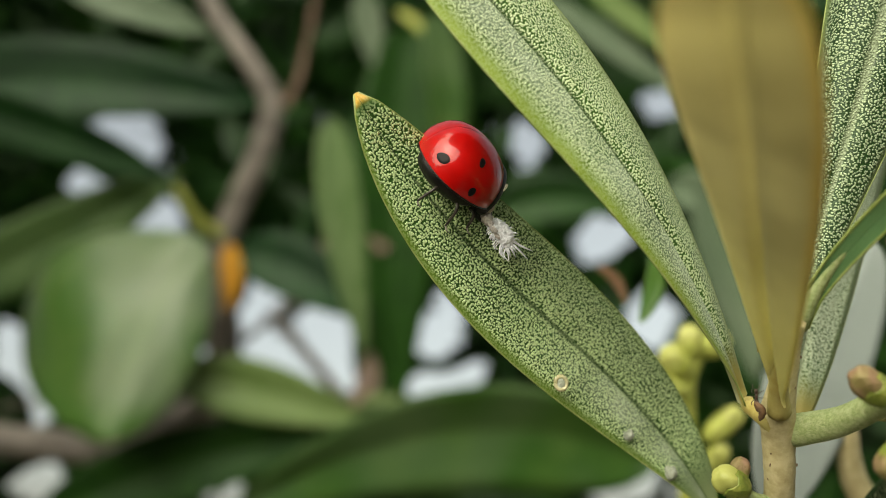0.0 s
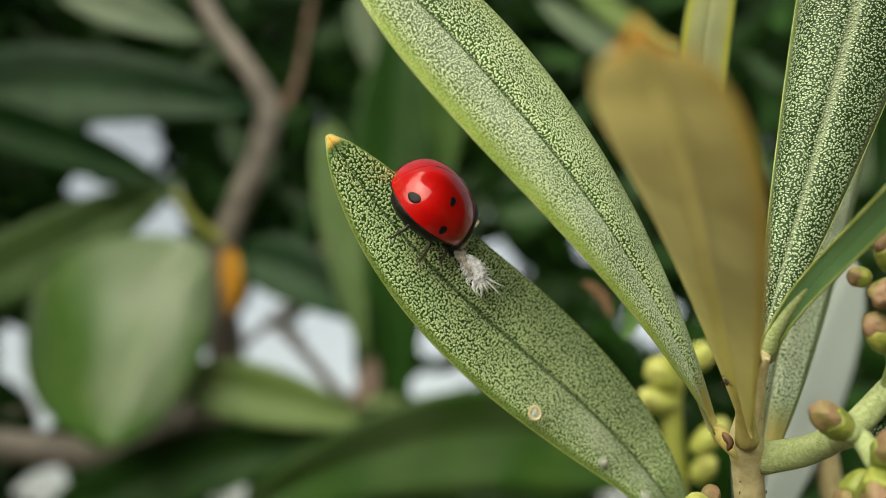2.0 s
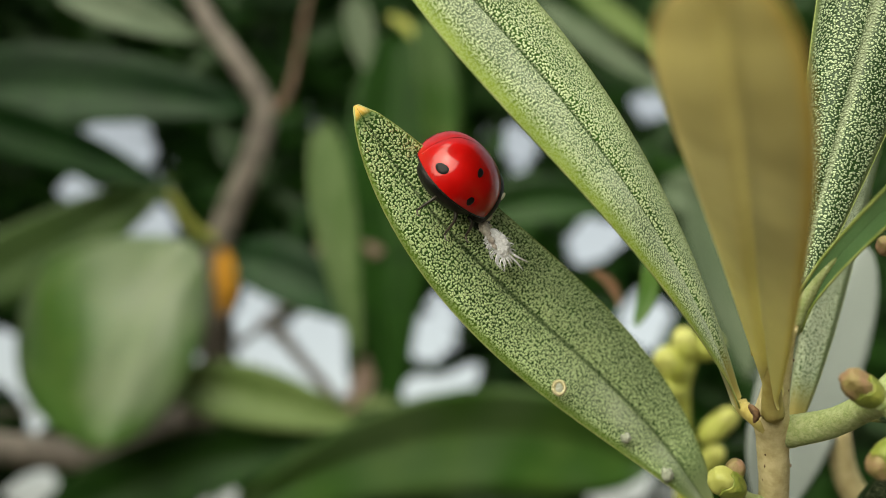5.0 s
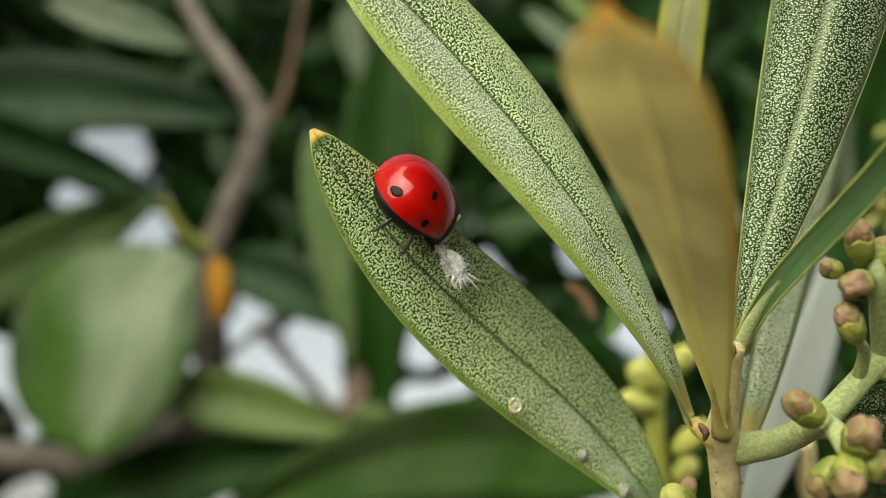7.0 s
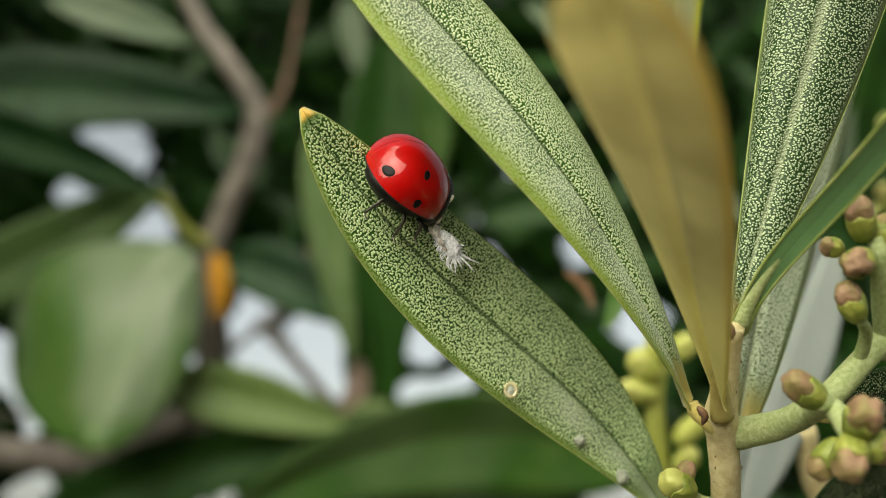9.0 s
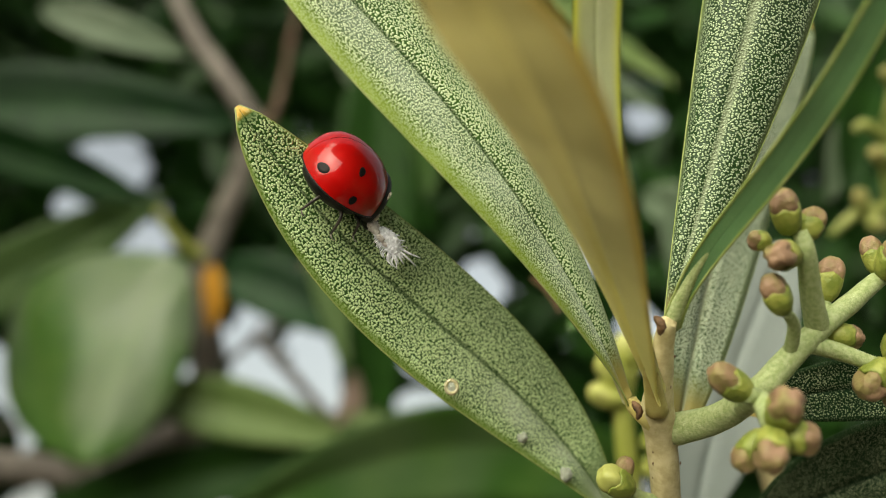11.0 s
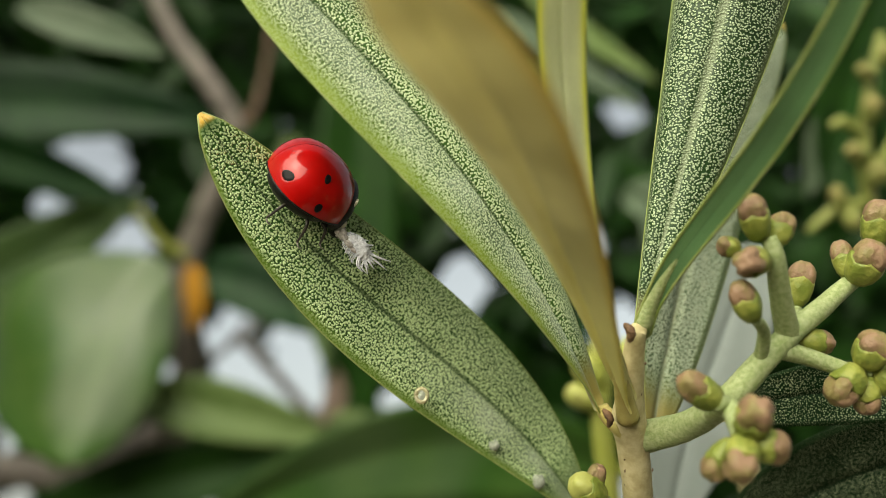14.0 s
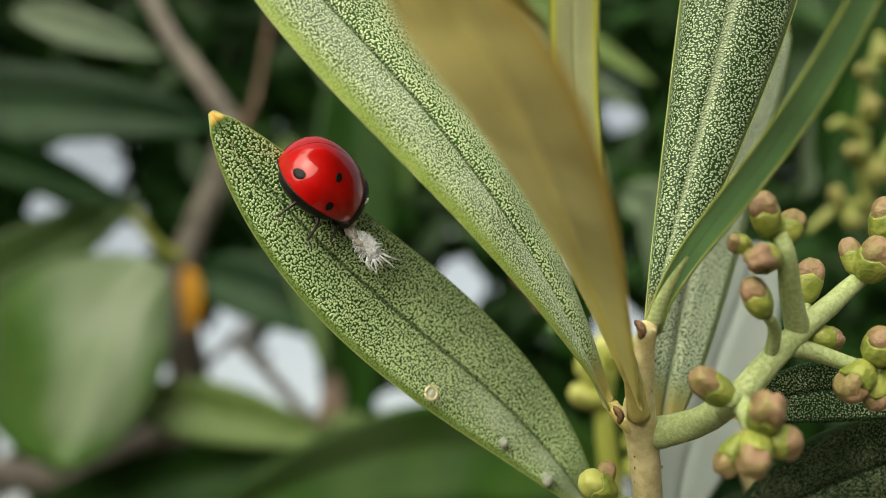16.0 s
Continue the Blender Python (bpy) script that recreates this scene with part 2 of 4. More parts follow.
RED.put(RED.bsdf, "Specular IOR Level", 0.08)
RED.bump(RED.noise(4500.0, 2.0), 0.00002, 0.4)
RED = RED.mat
BLACK = plain_material("black_shell", (0.004, 0.004, 0.004), (0.010, 0.009, 0.008), 1500.0, 0.42, 0.00002)
BLACK.node_tree.nodes["Principled BSDF"].inputs["Specular IOR Level"].default_value = 0.22
SPOT = plain_material("black_spot", (0.004, 0.004, 0.005), (0.010, 0.008, 0.008), 1500.0, 0.4, 0.0)
SPOT.node_tree.nodes["Principled BSDF"].inputs["Specular IOR Level"].default_value = 0.12
CREAM = plain_material("cream_patch", (0.60, 0.55, 0.42), (0.75, 0.70, 0.58), 1500.0, 0.35, 0.0)
LEG = plain_material("insect_leg", (0.012, 0.010, 0.009), (0.05, 0.04, 0.03), 2500.0, 0.4, 0.0)
# feet paler than the legs: light caught on their edges, put into the colour
CLAW = plain_material("insect_foot", (0.10, 0.085, 0.07), (0.34, 0.31, 0.27), 3000.0, 0.3, 0.0)
WAX = plain_material("white_wax", (0.64, 0.64, 0.69), (0.87, 0.88, 0.94), 5200.0, 0.9, 0.00012)
WAX_BARE = plain_material("waxy_head", (0.40, 0.35, 0.32), (0.62, 0.58, 0.56), 3800.0, 0.7, 0.00012)
FLECK = plain_material("dull_wax", (0.24, 0.27, 0.20), (0.38, 0.40, 0.34), 2500.0, 0.7, 0.0002)
ANT = plain_material("ant_shell", (0.02, 0.010, 0.007), (0.06, 0.028, 0.018), 2500.0, 0.35, 0.0)
RESIN = Nodes("resin")
RESIN.put(RESIN.bsdf, "Base Color", RESIN.mix(RESIN.ramp(RESIN.noise(1500.0), 0.3, 0.7), (0.62, 0.55, 0.30), (0.78, 0.72, 0.48)))
RESIN.put(RESIN.bsdf, "Roughness", 0.15)
RESIN.put(RESIN.bsdf, "Transmission Weight", 0.5)
RESIN = RESIN.mat


# ---- builders ----
def vec(p):
    return Vector(p)


def thing(name, base, label, category, group="", kind=""):
    """An empty at a place of the plan, to hold the parts of one thing."""
    ob = new(name)
    ob.empty_display_size = 0.002
    ob.matrix_world = ROOT @ Matrix.Translation(vec(base) * CM)
    ob["base"] = tuple(base)
    tagged(ob, label, category, group, kind)
    return ob


def part(name, verts, faces, material, parent, label="", uvs=None, smooth=True, base=None, slots=None):
    """One mesh from places of the plan, under a thing or a part. Meshes carry their plan places relative to their thing's base."""
    top = parent
    while top.parent:
        top = top.parent
    origin = vec(base if base is not None else tuple(top["base"]))
    mesh = bpy.data.meshes.new(name)
    mesh.from_pydata([tuple((vec(v) - origin) * CM) for v in verts], [], faces)
    for m in material if isinstance(material, (list, tuple)) else [material]:
        mesh.materials.append(m)
    if slots is not None:
        mesh.polygons.foreach_set("material_index", slots)
    mesh.polygons.foreach_set("use_smooth", [smooth] * len(mesh.polygons))
    if uvs is not None:
        corners = np.empty(len(mesh.loops), dtype=np.int32)
        mesh.loops.foreach_get("vertex_index", corners)
        flat = np.array(uvs, dtype=np.float32)
        for k, title in enumerate(("leaf", "surface")[: flat.shape[1] // 2]):
            mesh.uv_layers.new(name=title).data.foreach_set("uv", flat[corners, 2 * k : 2 * k + 2].ravel())
    mesh.update()
    ob = new(name, mesh)
    ob.parent = parent
    if label:
        tagged(ob, label)
    return ob


def bezier(p, s):
    return p[0] * (1 - s) ** 3 + p[1] * (3 * s * (1 - s) ** 2) + p[2] * (3 * s * s * (1 - s)) + p[3] * s ** 3


def tube(points, radii, sides=12, bumpy=0.0, closed=True):
    """A round rod along a line of places, its radius given at each."""
    points = [vec(p) for p in points]
    verts, faces = [], []
    ref = Vector((0.31, 0.83, 0.46))
    for i, p in enumerate(points):
        d = (points[min(i + 1, len(points) - 1)] - points[max(i - 1, 0)]).normalized()
        u = d.cross(ref).normalized()
        w = d.cross(u)
        for k in range(sides):
            a = 2 * math.pi * k / sides
            r = radii[i] * (1 + bumpy * noise.noise(p * 9 + Vector((math.cos(a), math.sin(a), 0)) * 1.7))
            verts.append(p + (u * math.cos(a) + w * math.sin(a)) * r)
    for i in range(len(points) - 1):
        for k in range(sides):
            a, b = i * sides + k, i * sides + (k + 1) % sides
            faces.append((a, b, b + sides, a + sides))
    if closed:
        faces.append(tuple(range(sides))[::-1])
        faces.append(tuple(range(len(verts) - sides, len(verts))))
    return verts, faces


def smooth_line(points, steps=10):
    """A line that glides through the places."""
    pts = [vec(p) for p in points]
    pts = [pts[0] * 2 - pts[1]] + pts + [pts[-1] * 2 - pts[-2]]
    out = []
    for i in range(1, len(pts) - 2):
        a, b, c, d = pts[i - 1 : i + 3]
        for k in range(steps):
            t = k / steps
            out.append(0.5 * (2 * b + (c - a) * t + (2 * a - 5 * b + 4 * c - d) * t * t + (3 * b - a - 3 * c + d) * t ** 3))
    return out + [pts[-2]]


def rod(name, points, radii, material, parent, label="", steps=10, sides=12, bumpy=0.0):
    line = smooth_line(points, steps)
    r = [float(np.interp(i / (len(line) - 1), np.linspace(0, 1, len(radii)), radii)) for i in range(len(line))]
    return part(name, *tube(line, r, sides, bumpy), material, parent, label)


def leaf_sheet(p, width, roll, twist, cup, grow, taper, thick=0.022, across=8, steps=44, groove=0.08, wave=0.0, seed=0.0, fold=0.0, neck=0.03, skew=0.0):
    """A leaf blade along a curve: its width swells and tapers, its halves rise from a sunken midrib, and it has two faces and a rim."""
    p = [vec(q) for q in p]
    peak = grow / (grow + taper)
    top = peak ** grow * (1 - peak) ** taper
    lanes = [math.copysign(abs(k / across) ** 1.4, k) for k in range(-across, across + 1)]
    upper, lower, uvs, edge = [], [], [], ([], [])
    length = sum((bezier(p, (k + 1) / 20) - bezier(p, k / 20)).length for k in range(20))
    for i in range(steps + 1):
        s = 0.004 + 0.994 * i / steps
        mid = bezier(p, s)
        t = (bezier(p, s + 0.002) - bezier(p, s - 0.002)).normalized()
        u = t.cross(Vector((0, -1, 0))).normalized()
        n = u.cross(t)
        a = roll + twist * s
        u, n = u * math.cos(a) + n * math.sin(a), n * math.cos(a) - u * math.sin(a)
        w = width * s ** grow * (1 - s) ** taper / top
        w = max(w, neck * (1 - s))
        for lane in lanes:
            v = lane * (1 + skew if lane > 0 else 1 - skew)
            ripple = wave * w * math.sin(9 * s + 2.5 * v + seed) * v
            bent = max(0.0, -v - 0.62) * fold
            q = mid + u * (w * (v + 0.6 * bent)) + n * (-0.95 * w * bent + cup * w * v * v - groove * width * math.exp(-((v * w / (0.08 * width)) ** 2)) + ripple)
            h = thick * (1 - 0.6 * lane ** 4)
            upper.append(q)
            lower.append(q - n * h)
            uvs.append((s, 0.5 + 0.5 * lane, s * length, v * w))
        edge[0].append(upper[-len(lanes)] - n * thick * 0.2)
        edge[1].append(upper[-1] - n * thick * 0.2)
    m, count = len(lanes), len(upper)
    faces = []
    for i in range(steps):
        for k in range(m - 1):
            a = i * m + k
            faces.append((a, a + 1, a + m + 1, a + m))
            faces.append((count + a, count + a + m, count + a + m + 1, count + a + 1))
        for a, b in ((i * m, i * m + m), (i * m + 2 * m - 1, i * m + m - 1)):
            faces.append((a, b, count + b, count + a))
    for a in (0, steps * m):
        faces.append((*range(a, a + m), *range(count + a + m - 1, count + a - 1, -1)))
    return upper + lower, faces, uvs + uvs, edge


def leaf(parent, p, material, width, roll=0.0, twist=0.0, cup=0.1, grow=0.6, taper=0.5, label="", margin=0.0, petiole=0.0, reach=0.075, stalk_material=None, name="leaf", **more):
    verts, faces, uvs, edge = leaf_sheet(p, width, roll, twist, cup, grow, taper, **more)
    ob = part(name, verts, faces, material, parent, label, uvs)
    if petiole:
        q = [vec(k) for k in p]
        line = [bezier(q, reach * k / 8) + Vector((0, petiole * (0.2 + 0.09 * k), 0)) for k in range(9)]
        part("petiole", *tube(line, [petiole * (1 - 0.085 * k) for k in range(9)], 10, 0.1), stalk_material or PETIOLE, ob)
    if margin:
        for line in edge:
            part("margin", *tube(line, [margin] * len(line), 6), MARGIN, ob)
    return ob


# ---- the near twig ----
twig = thing("olive_twig", (2.056, 6.038, -1.551), "olive twig with silvery green leaves and unopened flower buds", "twig")
rod("stem", [(2.210, 7.160, -3.268), (2.120, 6.394, -2.008), (2.058, 6.057, -1.486), (2.003, 5.903, -1.142), (1.965, 5.812, -0.974), (1.955, 5.689, -0.773), (1.955, 5.566, -0.532), (1.968, 5.504, -0.416), (1.992, 5.545, -0.437), (2.0, 5.53, -0.40)], [0.15, 0.112, 0.092, 0.096, 0.105, 0.078, 0.06, 0.05, 0.046, 0.01], BARK, twig, "pale brown young woody stem", bumpy=0.06, sides=20)
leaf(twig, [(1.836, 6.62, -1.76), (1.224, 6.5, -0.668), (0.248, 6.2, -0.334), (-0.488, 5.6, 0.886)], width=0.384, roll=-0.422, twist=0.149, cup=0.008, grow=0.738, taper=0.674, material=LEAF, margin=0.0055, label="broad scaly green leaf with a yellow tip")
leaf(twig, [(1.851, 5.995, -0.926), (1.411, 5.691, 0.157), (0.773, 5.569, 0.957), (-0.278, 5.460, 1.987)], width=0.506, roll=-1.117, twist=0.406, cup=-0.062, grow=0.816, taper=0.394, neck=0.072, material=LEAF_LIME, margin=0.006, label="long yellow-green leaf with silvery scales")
leaf(twig, [(1.905, 5.651, -0.865), (1.467, 4.713, -0.097), (1.150, 3.723, 0.506), (0.697, 2.497, 0.750)], width=0.298, roll=1.612, twist=-0.592, cup=-0.101, grow=0.639, taper=0.43, material=LEAF_OCHRE, neck=0.075, groove=0.25, label="ochre leaf turned towards the viewer")
leaf(twig, [(1.965, 5.640, -0.540), (2.300, 5.810, 0.440), (2.575, 5.670, 1.408), (2.793, 5.695, 2.355)], width=0.399, roll=0.252, twist=-0.148, cup=-0.431, grow=0.929, taper=0.148, neck=0.014, material=LEAF_GREY, fold=1.0, margin=0.006, label="upright grey-green scaly leaf")
leaf(twig, [(2.200, 6.220, -1.200), (2.566, 6.691, 0.147), (2.991, 7.188, 1.014), (3.624, 7.569, 1.822)], width=0.399, roll=-0.427, twist=-0.156, cup=0.056, grow=0.634, taper=0.539, material=LEAF_SILVER, margin=0.005, label="grey-green leaf behind the flower stalk")
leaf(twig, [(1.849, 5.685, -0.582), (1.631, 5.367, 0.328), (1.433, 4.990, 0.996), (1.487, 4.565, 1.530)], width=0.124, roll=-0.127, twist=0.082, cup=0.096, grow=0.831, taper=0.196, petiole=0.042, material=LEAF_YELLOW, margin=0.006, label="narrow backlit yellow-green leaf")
leaf(twig, [(1.992, 5.534, -0.437), (2.110, 5.301, 0.121), (2.430, 4.656, 0.303), (2.640, 3.840, 1.260)], width=0.072, roll=0.190, twist=-0.047, cup=0.086, grow=0.389, taper=0.238, petiole=0.056, reach=0.42, stalk_material=STALK, neck=0.05, groove=0.02, material=LEAF_SMOOTH, margin=0.009, label="slender smooth green leaf seen edge-on")


rod("petiole", [(1.960, 5.813, -1.051), (1.881, 5.813, -0.982), (1.858, 6.00, -0.950), (1.845, 6.01, -0.905)], [0.06, 0.054, 0.048, 0.036], PETIOLE, twig, steps=6)
rod("petiole", [(1.942, 5.712, -0.941), (1.895, 5.590, -0.791), (1.842, 5.429, -0.612), (1.777, 5.227, -0.438)], [0.07, 0.055, 0.042, 0.02], PETIOLE, twig, steps=6)


def bud(parent, base, top, r, petal=PETAL, green=CALYX):
    """A closed flower bud: a green cup and above it four rounded petals pressed together."""
    a, b = vec(base), vec(top)
    axis = (b - a).normalized()
    u = axis.cross(Vector((0.3, 0.8, 0.5))).normalized()
    w = axis.cross(u)
    length = (b - a).length
    for name, mat, rings, lobes in (
        ("calyx", green, ((0.0, 0.35), (0.06, 0.6), (0.22, 0.88), (0.42, 0.98), (0.55, 0.98), (0.60, 0.95), (0.58, 0.85)), 0.06),
        ("petals", petal, ((0.50, 0.80), (0.58, 0.92), (0.70, 0.92), (0.82, 0.82), (0.92, 0.62), (0.98, 0.36), (0.96, 0.12)), 0.18),
    ):
        verts, faces, sides = [], [], 16
        for h, k in rings:
            for j in range(sides):
                t = 2 * math.pi * j / sides
                rr = 0.93 * r * k * (1 - lobes * (1.8 * abs(math.cos(2 * t)) ** 6 - 0.4) + 0.07 * noise.noise(a * 7 + Vector((math.cos(t) * 1.6, math.sin(t) * 1.6, h * 4))))
                rise = 0.05 * math.cos(4 * t) if name == "calyx" and h > 0.4 else 0.0
                verts.append(a + axis * ((h + rise) * length) + (u * math.cos(t) + w * math.sin(t)) * rr)
        for i in range(len(rings) - 1):
            for j in range(sides):
                c, d = i * sides + j, i * sides + (j + 1) % sides
                faces.append((c, d, d + sides, c + sides))
        faces.append(tuple(range(sides))[::-1])
        faces.append(tuple(range(len(verts) - sides, len(verts))))
        part(name, verts, faces, mat, parent)


stalk = rod("flower_stalk", [(2.086, 5.881, -1.080), (2.277, 5.626, -0.976), (2.432, 5.370, -0.792), (2.624, 5.364, -0.594), (2.802, 5.409, -0.447), (3.002, 5.503, -0.324), (3.225, 5.597, -0.178), (3.520, 5.689, -0.022)], [0.1, 0.085, 0.075, 0.07, 0.065, 0.06, 0.05, 0.04], STALK, twig, "thick pale green flower stalk", sides=16, bumpy=0.05)
for line, radii in (
    ([(2.786, 5.409, -0.453), (2.696, 5.258, -0.250), (2.618, 5.106, -0.020), (2.585, 5.105, 0.085)], [0.07, 0.06, 0.05, 0.04]),
    ([(2.608, 5.364, -0.594), (2.583, 5.212, -0.427), (2.492, 5.063, -0.341)], [0.04, 0.035, 0.03]),
    ([(2.745, 5.391, -0.538), (2.893, 5.409, -0.581), (3.111, 5.406, -0.659), (3.236, 5.404, -0.677)], [0.055, 0.05, 0.042, 0.035]),
    ([(2.365, 5.473, -0.899), (2.355, 5.122, -0.807), (2.333, 4.873, -0.891), (2.343, 4.824, -0.953)], [0.06, 0.06, 0.05, 0.04]),
    ([(2.370, 5.122, -0.816), (2.253, 5.023, -0.755)], [0.05, 0.05]),
    ([(2.802, 5.409, -0.447), (2.884, 5.457, -0.421)], [0.04, 0.03]),
    ([(2.827, 5.427, -0.386), (2.912, 5.605, -0.317)], [0.035, 0.03]),
):
    rod("side_stalk", line, radii, STALK, stalk, steps=6, sides=10)
for base, top, r in (
    ((2.540, 5.106, 0.071), (2.460, 5.024, 0.306), 0.088), ((2.616, 5.155, 0.041), (2.718, 5.171, 0.210), 0.082), ((2.569, 5.157, -0.039), (2.369, 4.891, -0.046), 0.092), ((2.467, 5.208, 0.030), (2.340, 5.210, 0.051), 0.062),
    ((2.486, 5.063, -0.349), (2.379, 5.012, -0.140), 0.082), ((2.886, 5.605, -0.316), (2.975, 5.620, -0.048), 0.095), ((2.867, 5.458, -0.484), (3.077, 5.505, -0.525), 0.08),
    ((2.296, 5.073, -0.777), (2.062, 4.975, -0.622), 0.092), ((2.367, 4.873, -0.892), (2.351, 4.621, -0.715), 0.105), ((2.358, 4.824, -0.940), (2.549, 4.770, -0.963), 0.095), ((2.330, 4.824, -0.911), (2.243, 4.628, -1.075), 0.10), ((2.303, 4.875, -0.933), (2.157, 4.880, -1.128), 0.085),
    ((3.174, 5.405, -0.645), (2.978, 5.311, -0.821), 0.105), ((3.241, 5.597, -0.178), (3.324, 5.442, 0.044), 0.12), ((3.225, 5.597, -0.162), (3.176, 5.644, 0.069), 0.075), ((3.382, 5.641, 0.014), (3.409, 5.587, 0.300), 0.10), ((3.190, 5.404, -0.645), (3.258, 5.300, -0.451), 0.11), ((3.204, 5.405, -0.692), (3.215, 5.408, -0.913), 0.09), ((3.252, 5.404, -0.678), (3.438, 5.401, -0.777), 0.1),
):
    bud(stalk, base, top, r)
low = rod("flower_stalk", [(1.986, 6.040, -1.567), (1.873, 5.991, -1.517), (1.763, 5.942, -1.434)], [0.06, 0.05, 0.04], STALK, twig, steps=6)
bud(low, (1.830, 5.941, -1.469), (1.621, 5.893, -1.327), 0.10, PETAL_GREEN)
bud(low, (1.749, 5.962, -1.438), (1.808, 5.939, -1.253), 0.07)
for x in ((1.823, 5.694, -0.928), (1.904, 5.425, -0.418)):
    verts, faces = tube(smooth_line([vec(x) + Vector((-0.035, -0.02, 0.05)), vec(x) + Vector((0.0, -0.045, 0.0)), vec(x) + Vector((-0.005, -0.02, -0.055))], 5), [0.006, 0.016, 0.02, 0.024, 0.026, 0.022, 0.026, 0.02, 0.022, 0.015, 0.008], 9, 0.6)
    part("leaf_scar", verts, faces, SCAR, twig, "dark dry scar of a fallen bract")

rng = random.Random(11)
bark_line = smooth_line([(2.210, 7.160, -3.268), (2.120, 6.394, -2.008), (2.058, 6.057, -1.486), (2.003, 5.903, -1.142), (1.965, 5.812, -0.974), (1.955, 5.689, -0.773), (1.955, 5.566, -0.532)], 10)
for k in range(16, 58, 2):
    turn, r = rng.uniform(-1.3, 1.3), 0.098 if k < 40 else 0.072
    spot = bark_line[k] + Vector((math.sin(turn) * r, -math.cos(turn) * r, rng.uniform(-0.03, 0.03)))
    long = rng.uniform(0.006, 0.014)
    part("bark_mark", *tube([spot - Vector((0, 0, long)), spot, spot + Vector((0.002, 0, long))], [0.002, rng.uniform(0.004, 0.008), 0.002], 6), SCAR, twig)

# ---- the sprig behind the twig ----
behind = thing("olive_sprig", (2.679, 11.274, -3.481), "yellow-green flowering sprig out of focus", "twig")
rod("stem", [(3.007, 11.871, -4.365), (2.847, 11.397, -2.732), (2.737, 11.160, -1.896), (2.747, 11.042, -1.427), (2.976, 11.045, -0.984)], [0.16, 0.13, 0.12, 0.095, 0.06], STALK_YELLOW, behind, steps=8)
for base, top, r in (((2.747, 11.042, -1.427), (2.440, 10.923, -1.090), 0.184), ((2.781, 11.043, -1.236), (2.727, 10.925, -0.841), 0.172), ((2.878, 11.044, -1.174), (3.148, 10.926, -0.941), 0.161), ((2.745, 11.042, -1.618), (2.309, 10.921, -1.467), 0.149), ((2.959, 11.160, -2.156), (3.348, 11.043, -1.786), 0.149), ((3.017, 11.279, -2.508), (3.152, 11.041, -2.198), 0.149)):
    bud(behind, base, top, r, PETAL_GREEN, STALK_YELLOW)
leaf(behind, [(1.973, 9.883, -0.733), (2.090, 9.884, -0.506), (2.178, 9.885, -0.307), (2.096, 9.886, -0.049)], FAR_BRIGHT, 0.1, 0.2, across=3, steps=12, label="small yellow-green leaf")
leaf(behind, [(1.998, 10.883, -0.577), (1.969, 10.884, -0.388), (1.876, 10.884, -0.261), (1.688, 10.884, -0.196)], SCAR, 0.06, 0.2, across=3, steps=12, label="withered brown leaf")
right = thing("olive_sprig", (8.461, 15.302, -0.140), "yellow-green flowering sprig out of focus", "twig")
rod("stem", [(9.485, 16.305, -1.670), (8.337, 15.606, -0.226), (7.729, 15.203, 0.758), (7.582, 14.988, 1.966), (7.970, 15.161, 3.393)], [0.17, 0.15, 0.12, 0.10, 0.07], STALK_FAR, right, steps=8)
rod("side_stalk", [(7.729, 15.203, 0.758), (7.116, 15.015, 0.674), (6.673, 15.028, 0.338)], [0.11, 0.09, 0.06], STALK_FAR, right, steps=6)
rod("side_stalk", [(7.577, 14.991, 1.792), (7.151, 14.796, 1.991), (6.977, 14.800, 1.910)], [0.09, 0.08, 0.05], STALK_FAR, right, steps=6)
rod("side_stalk", [(7.608, 14.998, 1.270), (7.824, 14.790, 1.503), (8.094, 14.778, 2.011)], [0.09, 0.08, 0.05], STALK_FAR, right, steps=6)
for base, top, r in (((7.160, 14.914, 0.668), (6.982, 14.713, 1.002), 0.14), ((7.567, 14.896, 1.434), (7.140, 14.602, 1.565), 0.15), ((7.581, 14.888, 1.995), (7.565, 14.583, 2.316), 0.17), ((7.645, 14.899, 1.087), (7.709, 14.595, 1.314), 0.2), ((7.245, 14.914, 0.622), (7.280, 14.616, 0.377), 0.15), ((7.683, 14.877, 2.640), (7.356, 14.581, 2.778), 0.14), ((7.776, 14.871, 2.896), (7.854, 14.567, 3.087), 0.15)):
    bud(right, base, top, r, BUD_FAR, STALK_FAR)

# ---- leaves just behind the twig ----
back_twig = thing("olive_branch", (4.541, 8.919, -3.360), "shaded olive branch with dark glossy leaves", "branch")
rod("stem", [(4.615, 9.436, -4.629), (4.142, 8.919, -2.836), (3.632, 8.717, -2.058), (3.481, 8.512, -1.518)], [0.18, 0.15, 0.12, 0.08], BARK, back_twig, steps=8)
leaf(back_twig, [(2.616, 6.221, -1.031), (3.016, 6.111, -0.856), (3.525, 6.051, -0.834), (4.155, 6.041, -0.930)], LEAF_SHADED, 0.2, 0.0, 0.0, 0.15, label="dark glossy leaf with tiny white specks")
leaf(back_twig, [(2.848, 6.830, -2.006), (3.235, 6.668, -1.664), (3.736, 6.555, -1.425), (4.547, 6.488, -1.284)], LEAF_SHADED, 0.40, -0.1, 0.0, 0.15, label="large dark glossy leaf with tiny white specks")
leaf(back_twig, [(2.871, 8.535, -2.338), (2.963, 8.523, -1.603), (3.383, 8.603, -0.736), (3.794, 8.783, 0.103)], LEAF_PALE, 0.42, 0.1, 0.0, 0.1, label="pale grey underside of a leaf")

# ---- the ground far below ----
ground = new("ground", bpy.data.meshes.new("ground"))
